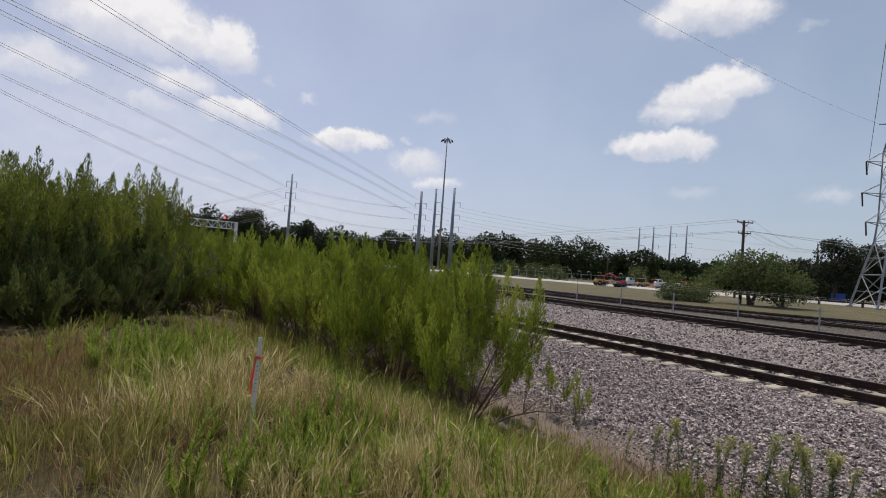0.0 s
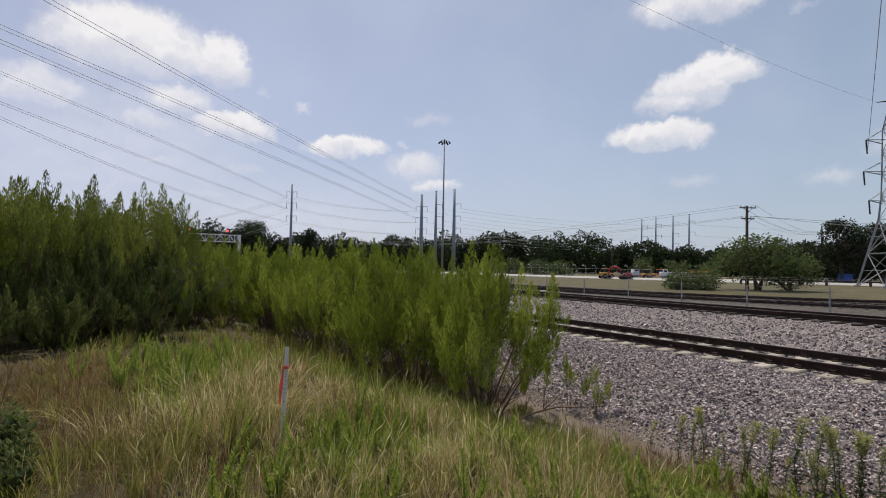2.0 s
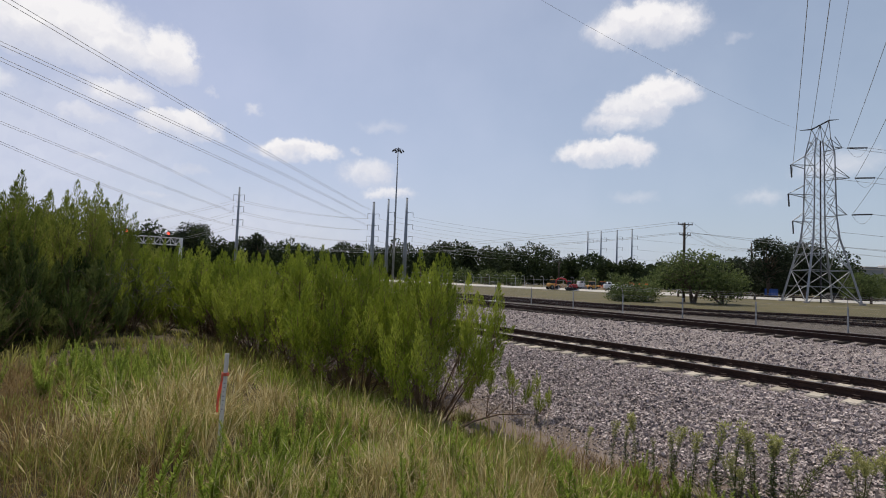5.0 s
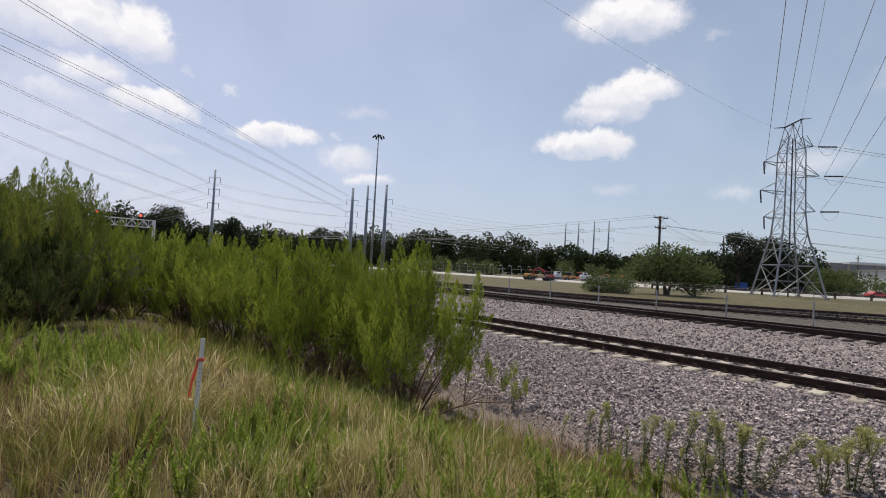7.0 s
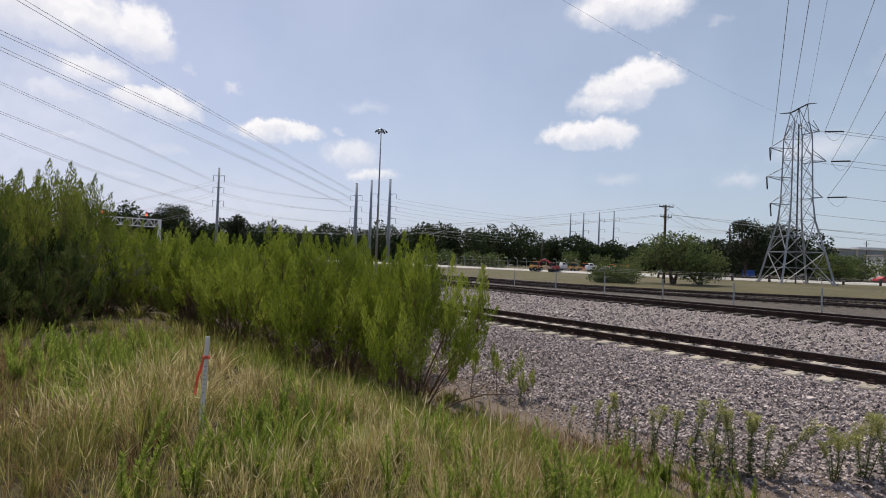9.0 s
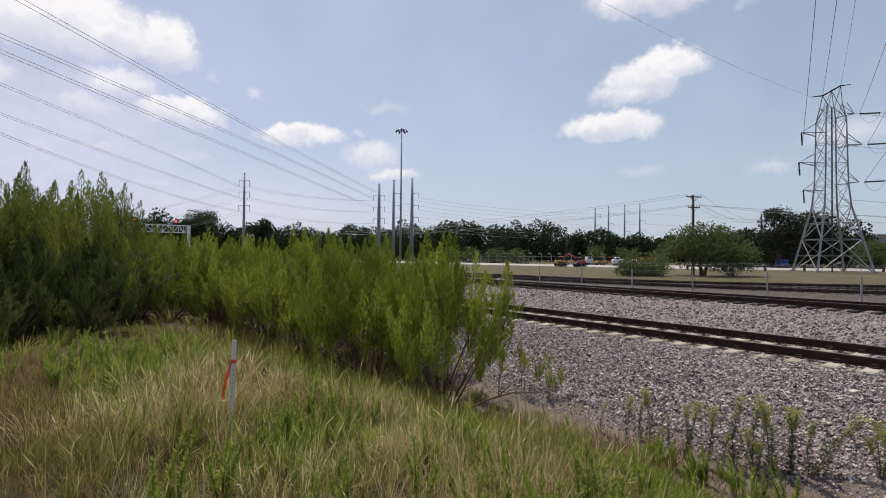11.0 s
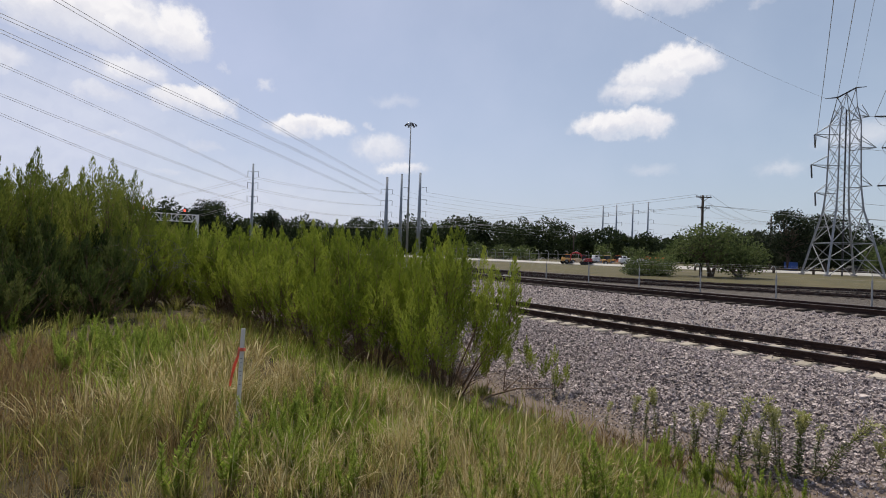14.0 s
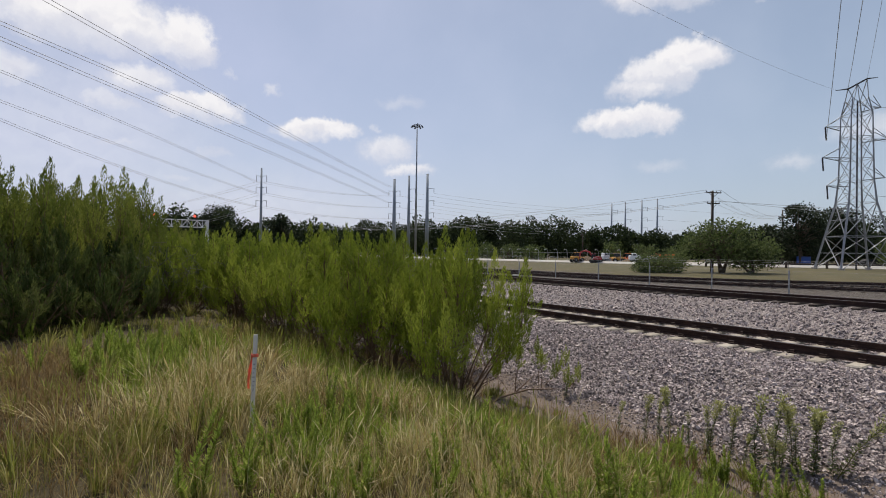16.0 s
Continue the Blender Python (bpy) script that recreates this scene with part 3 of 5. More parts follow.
# ---------------------------------------------------------------- transmission tower
def lattice_tower():
    t = thing("lattice_tower", "grey galvanised lattice transmission tower on four spread legs", "transmission tower", (57.9, 85.0, -0.3))
    ph = radians(51.8)
    corners = [(-sin(ph), -cos(ph)), (cos(ph), -sin(ph)), (sin(ph), cos(ph)), (-cos(ph), sin(ph))]
    # half diagonal by height
    prof = [(0, 5.5), (5.2, 4.1), (10.4, 2.65), (13.8, 2.3), (17.2, 2.2), (20.6, 2.12), (24.2, 2.05), (26.6, 1.5)]

    def at(k, i):
        h, r = prof[i]
        return Vector((corners[k % 4][0] * r, corners[k % 4][1] * r, h))

    for k in range(4):
        part("leg", Geo().tube([at(k, i) for i in range(len(prof))], [0.18] * 3 + [0.13] * 3 + [0.10] * 2, 4), M_GALV, t)
        part("footing", Geo().rod((*(at(k, 0).xy), -0.5), (*(at(k, 0).xy), 0.25), 0.5, 0.45, 10), M_CONC, t, "pale concrete footing")
    for i in range(len(prof) - 1):
        r = 0.07 if i < 2 else 0.045
        for k in range(4):
            part("brace", Geo().rod(at(k, i), at(k + 1, i + 1), r, r, 4), M_GALV, t)
            part("brace", Geo().rod(at(k + 1, i), at(k, i + 1), r, r, 4), M_GALV, t)
            if i > 0:
                part("strut", Geo().rod(at(k, i), at(k + 1, i), r, r, 4), M_GALV, t)
            if i < 2:
                mid = (at(k, i) + at(k + 1, i + 1) + at(k + 1, i) + at(k, i + 1)) / 4
                part("strut", Geo().rod((at(k, i) + at(k, i + 1)) / 2, mid, 0.05, 0.05, 4), M_GALV, t)
                part("strut", Geo().rod((at(k + 1, i) + at(k + 1, i + 1)) / 2, mid, 0.05, 0.05, 4), M_GALV, t)
    # added dark bar: stands in for the back leg seen in shade
    part("riser_pipe", Geo().rod((0.3, 0.2, 0), (0.2, 0.1, 26.4), 0.13, 0.11, 6), M_INSUL, t, "added dark bar up the middle for the shaded back leg")
    # the earth-wire bar on top
    a, b = Vector((-1.3, 0, 28.2)), Vector((1.5, 0, 29.8))
    part("top_bar", Geo().tube([a + Vector((-1.8, 0.0, -0.2)), a, b, b + Vector((1.6, 0, 0.2))], [0.05, 0.13, 0.12, 0.04], 5), M_INSUL, t)
    for k in range(4):
        part("brace", Geo().rod(at(k, 7), a if k in (0, 3) else b, 0.06, 0.06, 4), M_GALV, t)
        part("brace", Geo().rod(at(k, 6), (a + b) / 2, 0.05, 0.05, 4), M_GALV, t)
    tips = []
    for side, z, reach in ((-1, 22.3, 4.6), (-1, 17.5, 5.0), (-1, 13.1, 4.3), (1, 25.3, 3.6), (1, 20.4, 4.8), (1, 14.4, 4.3)):
        tip = Vector((side * reach, 0, z))
        arm = part("crossarm", Geo().rod((side * 1.6, -1.3, z - 0.3), tip, 0.08, 0.07, 4).rod((side * 1.6, 1.3, z - 0.3), tip, 0.08, 0.07, 4)
                   .rod((side * 2.0, -0.6, z + 1.7), tip, 0.05, 0.05, 4).rod((side * 2.0, 0.6, z + 1.7), tip, 0.05, 0.05, 4)
                   .rod((side * 2.6, -0.75, z - 0.2), (side * 2.6, 0.75, z - 0.2), 0.04, 0.04, 4), M_GALV, t)
        g = Geo()
        if side < 0:
            end = tip + Vector((0.15, 0, -2.1))
        else:
            end = tip + Vector((4.3, 0.4, 0.25))
            tip = tip + Vector((0.8, 0, 0.0))
        g.tube([tip.lerp(end, j / 28) for j in range(29)], [0.15 if j % 2 else 0.08 for j in range(29)], 7)
        part("insulator_string", g, M_INSUL, t, "dark string of disc insulators")
        tips.append((tip + Vector((57.9, 85.0, -0.3)), end + Vector((57.9, 85.0, -0.3))))
    return tips


TOWER_TIPS = lattice_tower()


# ---------------------------------------------------------------- poles
def steel_pole(x, y, h, r, arms, reach, lab, both=True, base=False):
    t = thing("steel_monopole", lab, "utility pole", (x, y, -0.3), group="steel transmission poles")
    part("shaft", Geo().rod((0, 0, 0), (0, 0, h), r, r * 0.5, 12), M_POLE, t, smooth=True)
    part("cap", Geo().rod((0, 0, h), (0, 0, h + 0.15), r * 0.55, r * 0.35, 12), M_INSUL, t)
    if base:
        part("base", Geo().rod((0, 0, -0.2), (0, 0, 0.7), r * 2.4, r * 2.3, 16), M_CONC, t, "pale concrete base")
    tips = []
    for z in arms:
        for side in ((-1, 1) if both else (1,)):
            tip = Vector((side * reach, 0, z + 0.35))
            arm = part("arm", Geo().tube([(0, 0, z), (side * reach * 0.5, 0, z + 0.28), tip], [0.12, 0.08, 0.05], 6), M_POLE, t)
            g = Geo()
            g.tube([tip + Vector((0, 0, -0.1 * j)) for j in range(19)], [0.09 if j % 2 else 0.05 for j in range(19)], 7)
            part("insulator_string", g, M_INSUL, t, "dark insulator string hanging from the arm")
            tips.append(tip + Vector((x, y, -0.3 - 1.8)))
    return tips


TIPS_A = steel_pole(-66.1, 150.0, 26.0, 0.50, (16.2, 20.2, 23.6), 1.6, "tall grey tubular steel transmission pole with six arms")
TIPS_B = steel_pole(-31.0, 180.0, 27.2, 0.82, (14.8, 18.8, 22.8), 2.0, "stout grey steel transmission pole on a concrete base", base=True)
TIPS_C = steel_pole(-28.0, 195.0, 30.6, 0.72, (16.2, 20.8, 25.4), 2.4, "grey steel transmission pole with side arms", both=False)
TIPS_D = steel_pole(-19.9, 185.0, 29.8, 0.80, (15.6, 20.0, 24.4), 2.4, "grey steel transmission pole with side arms", both=False)
TIPS_F = [steel_pole(x, 250.0, h, 0.55, (h - 13.0, h - 8.4, h - 3.4), 2.6, "pale far steel transmission pole above the trees", both=False)
          for x, h in ((61.1, 25.8), (67.4, 26.6), (75.0, 27.4), (82.1, 28.2))]


def high_mast():
    t = thing("high_mast_light", "tall thin steel high-mast light with a ring of lamps", "street lamp", (-22.0, 170.0, -0.3))
    part("shaft", Geo().rod((0, 0, 0), (0, 0, 43.2), 0.42, 0.16, 10), M_GALV, t, smooth=True)
    part("lamp_ring", Geo().tube([(0.8 * cos(a * pi / 6), 1.1 * sin(a * pi / 6), 43.3) for a in range(13)], 0.08, 6), M_INSUL, t)
    for k in range(6):
        a = k * pi / 3
        d = Vector((cos(a), sin(a), 0))
        arm = part("lamp_arm", Geo().tube([Vector((0, 0, 43.9)), d * 1.1 + Vector((0, 0, 44.0)), d * 1.7 + Vector((0, 0, 43.6))], 0.06, 5), M_INSUL, t)
        part("luminaire", Geo().rod(d * 1.5 + Vector((0, 0, 43.7)), d * 1.9 + Vector((0, 0, 43.0)), 0.20, 0.32, 8), M_INSUL, t, "dark floodlight tilted outwards")
    part("cap", Geo().rod((0, 0, 43.2), (0, 0, 44.5), 0.25, 0.12, 8), M_INSUL, t)


high_mast()


def wood_pole(x, y, h, r, arms, lab):
    t = thing("wooden_utility_pole", lab, "utility pole", (x, y, -0.35), 8, group="wooden utility poles")
    part("shaft", Geo().rod((0, 0, 0), (0, 0, h), r, r * 0.7, 9), M_WOOD, t, smooth=True)
    tips = []
    for z, w in arms:
        arm = part("crossarm", Geo().box((0, -r, z), (w, 0.11, 0.12), bevel=0.02), M_WOOD, t)
        for u in (-0.46, -0.2, 0.2, 0.46):
            part("insulator", Geo().rod((u * w, -r, z + 0.08), (u * w, -r, z + 0.22), 0.045, 0.035, 7), M_INSUL, arm)
            tips.append(Vector((x + u * w, y - r, z - 0.05)))
        part("brace", Geo().rod((-0.3 * w, -r, z), (0, -r, z - 0.5), 0.03, 0.03, 4).rod((0.3 * w, -r, z), (0, -r, z - 0.5), 0.03, 0.03, 4), M_WOOD, t)
    return tips


TIPS_W1 = wood_pole(26.95, 63.0, 9.6, 0.19, ((9.35, 1.9), (8.1, 1.5)), "dark wooden utility pole with two crossarms")
TIPS_W2 = wood_pole(72.0, 130.0, 13.2, 0.22, ((11.6, 2.6),), "dark far wooden utility pole by the trees")
wood_pole(101.5, 165.0, 13.5, 0.20, ((12.2, 2.4),), "thin far wooden utility pole")
wood_pole(22.5, 118.0, 6.6, 0.16, ((6.2, 1.4),), "thin wooden utility pole before the woods")
wood_pole(176.0, 215.0, 16.0, 0.25, ((14.8, 3.0), (13.0, 3.0)), "thin far wooden utility pole behind a pale building")


def hang(a, b, sag, r, extra):
    pts = []
    for i in range(25):
        u = i / 24 * (1 + extra)
        p = a.lerp(b, u)
        p.z -= sag * 4 * u * (1 - u)
        pts.append(p)
    return Geo().tube(pts, r, 4)


def wire(name, a, b, sag, r, label="thin dark sagging overhead conductor", pairs=0.0, extra=0.0):
    """One hanging line from a to b (or two side by side), carried on past b by extra of its length."""
    a, b = Vector(a), Vector(b)
    if not pairs:
        return whole(name, hang(a, b, sag, r, extra), M_WIRE, label, "power line", smooth=True, group="power lines")
    t = thing(name, label, "power line", group="power lines")
    for o in (Vector((-pairs / 2, 0, -0.10)), Vector((pairs / 2, 0, 0.10))):
        part("conductor", hang(a + o, b + o, sag, r, extra), M_WIRE, t, smooth=True)
    return t


def far_lines():
    # twin conductors that come over from behind on the left to the steel poles
    lefts = [((-43.2, 46, 25.9), Vector((-32.3, 181, 24.2)), 0.5), ((-49.6, 52, 24.6), Vector((-32.9, 181, 21.6)), -0.6), ((-52.3, 55, 24.1), Vector((-32.8, 181, 18.6)), 0.0),
             ((-75.6, 80, 28.8), TIPS_A[4], -0.3), ((-79.0, 84, 25.0), TIPS_A[2], 0.3), ((-78.7, 84, 21.5), TIPS_A[0], 1.3)]
    for p, tip, sag in lefts:
        wire("conductor_pair", tip, p, sag, 0.034, "pair of grey sagging overhead conductors", 0.5, 0.5)
    for i in range(6):
        wire("conductor", TIPS_A[i], TIPS_B[i], 1.2, 0.03)
        wire("conductor", TIPS_A[i], TIPS_A[i] + Vector((-95, 75 - 4 * i, -7.0)), 1.5, 0.03)
    for tips, far in ((TIPS_B[1::2], TIPS_F[0]), (TIPS_C, TIPS_F[1]), (TIPS_D, TIPS_F[3])):
        for p, q in zip(tips, far):
            wire("conductor", p, q, 2.2, 0.03)
    for tip in TIPS_F[3]:
        wire("conductor", tip, tip + Vector((220, 10, -1)), 3, 0.035)
    # lines of the lattice tower
    tw = Vector((57.9, 85.0, -0.3))
    starts = [(TOWER_TIPS[0][1], (28.9, 44.0, 25.0)), (tw + Vector((-1.3, 0, 28.3)), (31.4, 45.0, 25.6)), (tw + Vector((1.5, 0, 29.8)), (33.7, 46.0, 26.2)),
              (TOWER_TIPS[3][0], (39.6, 48.0, 27.4)), (TOWER_TIPS[4][0], (50.5, 62.0, 23.5)), (TOWER_TIPS[5][0], (51.0, 60.0, 20.6))]
    for i, (p, q) in enumerate(starts):
        wire("conductor", p, q, 0.3, 0.018 if i == 2 else 0.03, "dark overhead conductor running from the lattice tower", 0.0, 0.9)
    for i in (3, 4, 5):
        p = TOWER_TIPS[i][1]
        wire("conductor", p, p + Vector((130, 22, 2)), 2.0, 0.035)
        a, b = TOWER_TIPS[i][0], TOWER_TIPS[i][1]
        wire("jumper_wire", a, b, 1.5, 0.025, "drooping jumper wire under an insulator string")
    for k, z in enumerate((26.5, 21.0, 12.0, 9.5)):
        wire("conductor", (57.9, 88, z), (200, 110, z + 2), 2.5, 0.03)
    wire("earth_wire", tw + Vector((-2.9, 0, 28.0)), (9.9, 46.0, 25.3), 0.6, 0.014, "thin earth wire crossing the sky", 0.0, 0.8)
    # lines of the wooden poles
    for i in (0, 3, 5, 7):
        wire("conductor", TIPS_W1[i], TIPS_W2[i % 4], 1.4, 0.018)
        wire("conductor", TIPS_W1[i], (-40 + 2 * i, 112, 6.2), 1.0, 0.016)
    wire("conductor", TIPS_W1[6], (130, 92, 8.2), 0.8, 0.02)
    wire("conductor", TIPS_W1[7], (130, 96, 5.4), 0.8, 0.02)


far_lines()


# ---------------------------------------------------------------- chain-link fence
def security_fence():
    t = thing("chain_link_fence", "galvanised chain-link fence with curved barbed-wire arms", "fence", kind="structure")
    posts = []
    for i in range(26):
        d, s = 30.4, -8.6 + 4.0 * i
        x, y = xy(d, s)
        posts.append(Vector((x, y, -0.36)))
    for i, p in enumerate(posts):
        g = Geo().rod(p, p + Vector((0, 0, 1.25)), 0.04, 0.04, 7)
        post = part("post", g, M_GALV, t)
        a = [p + Vector((0, 0, 1.25)) + Vector((-NX * 0.42 * (1 - cos(u)), -NY * 0.42 * (1 - cos(u)), 0.5 * sin(u))) for u in (0, 0.5, 1.0, 1.5, 2.0, 2.5)]
        part("curved_arm", Geo().tube(a, 0.013, 5), M_GALV, post, "thin curved arm bent over at the top")
    for h in (0.08, 1.22):
        part("rail_wire", Geo().tube([p + Vector((0, 0, h)) for p in posts], 0.0025, 4), M_WIRE, t)
    for u in (0.6, 1.4, 2.2):
        part("barbed_wire", Geo().tube([p + Vector((-NX * 0.42 * (1 - cos(u)), -NY * 0.42 * (1 - cos(u)), 1.25 + 0.5 * sin(u))) for p in posts], 0.003, 4), M_WIRE, t)
    # woven wire, as thin crossing strands
    g = Geo()
    a, b = posts[0], posts[16]
    n = 560
    for i in range(n):
        for sgn in (0, 1):
            u0, u1 = (i + sgn * 6) / (n + 6), (i + (1 - sgn) * 6) / (n + 6)
            p, q = a.lerp(b, u0) + Vector((0, 0, 0.06)), a.lerp(b, u1) + Vector((0, 0, 1.22))
            g.rod(p, q, 0.0012, 0.0012, 3, caps=False)
    tagged(part("wire_mesh", g, M_GALV, t), kind="stuff")


security_fence()


def yard_fence():
    t = thing("yard_fence", "far fence with a row of curved arms beside the road", "fence", kind="structure")
    a, b = Vector((-12, 140, -0.2)), Vector((28.5, 109, -0.2))
    for i in range(22):
        p = a.lerp(b, i / 21)
        post = part("post", Geo().rod(p, p + Vector((0, 0, 2.1)), 0.06, 0.06, 6), M_GALV, t)
        part("curved_arm", Geo().tube([p + Vector((-0.5 * (1 - cos(u)), -0.4 * (1 - cos(u)), 2.1 + 0.7 * sin(u))) for u in (0, 0.6, 1.2, 1.8, 2.4)], 0.05, 5), M_GALV, post)
    part("rail", Geo().rod(a + Vector((0, 0, 2.0)), b + Vector((0, 0, 2.0)), 0.03, 0.03, 5), M_GALV, t)


yard_fence()


# ---------------------------------------------------------------- road, kerb, lot, pipe fence
def road_strip(name, line, width, z, mat, label, height=0.0):
    g = Geo()
    pts = [Vector((*p, z)) for p in line]
    vs = []
    for i, p in enumerate(pts):
        d = (pts[min(i + 1, len(pts) - 1)] - pts[max(i - 1, 0)]).normalized()
        n = Vector((-d.y, d.x, 0)) * width
        vs += [p, p + n]
        if height:
            vs += [p + n - Vector((0, 0, height)), p - Vector((0, 0, height))]
    k = 4 if height else 2
    fs = []
    for i in range(len(pts) - 1):
        a, b = i * k, (i + 1) * k
        fs.append((a, b, b + 1, a + 1))
        if height:
            fs += [(a, a + 3, b + 3, b), (a + 1, b + 1, b + 2, a + 2)]
    return whole(name, g.add(vs, fs), mat, label, "road", "structure")


ROAD = [(-60, 190), (-20, 146), (4.9, 122), (29, 105.5), (44, 98), (62, 93.5), (100, 91.5), (220, 90)]


def apron(line, width, z0, z1):
    """A sloping concrete edge: low on the near side, high on the road's side."""
    pts = [Vector((*p, 0)) for p in line]
    vs = []
    for i, p in enumerate(pts):
        d = (pts[min(i + 1, len(pts) - 1)] - pts[max(i - 1, 0)]).normalized()
        n = Vector((-d.y, d.x, 0))
        for u, z in ((0, -0.6), (0, z0), (width, z1), (width + 0.4, z1), (width + 0.4, -0.6)):
            vs.append(p + n * u + Vector((0, 0, z)))
    fs = [(i * 5 + k, (i + 1) * 5 + k, (i + 1) * 5 + k + 1, i * 5 + k + 1) for i in range(len(pts) - 1) for k in range(4)]
    whole("kerb", Geo().add(vs, fs), M_KERB, "pale sloping concrete kerb along the far road", "kerb", "structure")


apron(ROAD, 0.9, -0.24, 0.14)

road_strip("road", [(x + 1.2, y + 1.6) for x, y in ROAD], 8.0, -0.16, M_ASPH, "dark asphalt road before the construction yard")
road_strip("parking_lot", [(40, 110), (60, 106), (110, 103), (240, 102)], 26.0, -0.10, M_CONC, "pale concrete parking lot behind the tower")


def pipe_fence():
    t = thing("pipe_rail_fence", "low dark wooden rail fence along the lot", "fence", kind="structure")
    for i in range(16):
        x = 38 + 6.5 * i
        part("post", Geo().box((x, 91.0 - 0.02 * i, 0.25), (0.3, 0.3, 1.3), bevel=0.03), M_WOOD, t)
        part("rail", Geo().box((x + 3.25, 91.0, 0.42), (6.3, 0.16, 0.30), bevel=0.02), M_WOOD, t)


pipe_fence()


# ---------------------------------------------------------------- vehicles far off
def wheel(t, x, y, r, w=0.35):
    ob = part("wheel", Geo().rod((x, y - w / 2, r), (x, y + w / 2, r), r, r, 14), M_BLACK, t)
    part("hub", Geo().rod((x, y - w / 2 - 0.02, r), (x, y + w / 2 + 0.02, r), r * 0.5, r * 0.5, 10), M_GALV, ob)


def excavator(x, y, turn, mat, lab):
    t = thing("excavator", lab, "excavator", (x, y, -0.2), turn)
    t.scale = (0.62, 0.62, 0.62)
    for s in (-1, 1):
        part("crawler_track", Geo().tube([(-1.6, s, 0.15), (-1.9, s, 0.45), (-1.6, s, 0.8), (1.6, s, 0.8), (1.9, s, 0.45), (1.6, s, 0.15), (-1.6, s, 0.15)], 0.26, 6).box((0, s, 0.45), (3.2, 0.4, 0.5)), M_BLACK, t)
    part("house", Geo().box((-0.6, 0, 1.55), (2.8, 2.3, 1.1), bevel=0.12).box((-1.8, 0, 1.5), (0.7, 2.2, 0.9), bevel=0.1), mat, t)
    cab = part("cab", Geo().box((0.6, 0.6, 2.1), (1.3, 1.0, 1.6), bevel=0.1), M_GLASS, t)
    part("cab_roof", Geo().box((0.6, 0.6, 2.95), (1.4, 1.1, 0.14), bevel=0.03), mat, cab)
    part("boom", Geo().tube([(0.7, -0.3, 1.7), (1.9, -0.3, 3.6), (3.6, -0.3, 4.0), (4.6, -0.3, 3.5)], [0.34, 0.32, 0.27, 0.2], 5), mat, t)
    part("stick", Geo().tube([(4.2, -0.3, 3.9), (4.9, -0.3, 3.2), (5.1, -0.3, 1.2)], [0.22, 0.22, 0.15], 5), mat, t)
    part("bucket", Geo().add([(4.7, -0.8, 1.2), (5.3, -0.8, 1.2), (5.2, -0.8, 0.4), (4.4, -0.8, 0.3), (4.7, 0.3, 1.2), (5.3, 0.3, 1.2), (5.2, 0.3, 0.4), (4.4, 0.3, 0.3)],
                             [(0, 1, 2, 3), (7, 6, 5, 4), (1, 5, 6, 2), (3, 2, 6, 7), (0, 4, 5, 1)]), M_BLACK, t)


def loader(x, y, turn, mat, lab):
    t = thing("wheel_loader", lab, "loader", (x, y, -0.2), turn)
    t.scale = (0.64, 0.64, 0.64)
    part("body", Geo().box((-0.9, 0, 1.5), (2.6, 1.8, 1.1), bevel=0.15).box((1.0, 0, 1.1), (1.6, 1.2, 0.8), bevel=0.1), mat, t)
    cab = part("cab", Geo().box((0.1, 0, 2.5), (1.4, 1.5, 1.3), bevel=0.1), M_GLASS, t)
    part("cab_roof", Geo().box((0.1, 0, 3.2), (1.6, 1.7, 0.15), bevel=0.04), mat, cab)
    part("lift_arm", Geo().tube([(0.8, 0.6, 1.9), (2.2, 0.6, 1.6), (2.8, 0.6, 0.7)], 0.14, 5).tube([(0.8, -0.6, 1.9), (2.2, -0.6, 1.6), (2.8, -0.6, 0.7)], 0.14, 5), mat, t)
    part("bucket", Geo().add([(2.7, -1.3, 0.2), (3.8, -1.3, 0.2), (2.9, -1.3, 1.3), (2.7, 1.3, 0.2), (3.8, 1.3, 0.2), (2.9, 1.3, 1.3)],
                             [(0, 1, 2), (5, 4, 3), (0, 3, 4, 1), (0, 2, 5, 3)]), M_GALV, t)
    for wx in (-1.3, 1.4):
        for s in (-1, 1):
            wheel(t, wx, s * 1.0, 0.75, 0.5)


def truck(x, y, turn, mat, bedmat, length, lab, bed_h=1.6):
    t = thing("truck", lab, "truck", (x, y, -0.2), turn)
    t.scale = (0.78, 0.78, 0.78)
    part("chassis", Geo().box((0, 0, 0.75), (length, 0.9, 0.3), bevel=0.03), M_BLACK, t)
    cab = part("cab", Geo().box((length / 2 - 0.7, 0, 1.45), (1.9, 2.2, 1.3), bevel=0.2).box((length / 2 - 0.9, 0, 2.3), (1.3, 2.1, 0.7), bevel=0.2), mat, t)
    part("windscreen", Geo().box((length / 2 - 0.22, 0, 2.3), (0.06, 1.8, 0.5)), M_GLASS, cab)
    part("side_window", Geo().box((length / 2 - 0.9, 0, 2.3), (0.8, 2.14, 0.45)), M_GLASS, cab)
    part("bed", Geo().box((-1.0, 0, 0.95 + bed_h / 2), (length - 2.3, 2.3, bed_h), bevel=0.06), bedmat, t)
    for wx in (length / 2 - 0.9, -length / 2 + 0.8, -length / 2 + 1.9):
        for s in (-1, 1):
            wheel(t, wx, s * 0.95, 0.48)


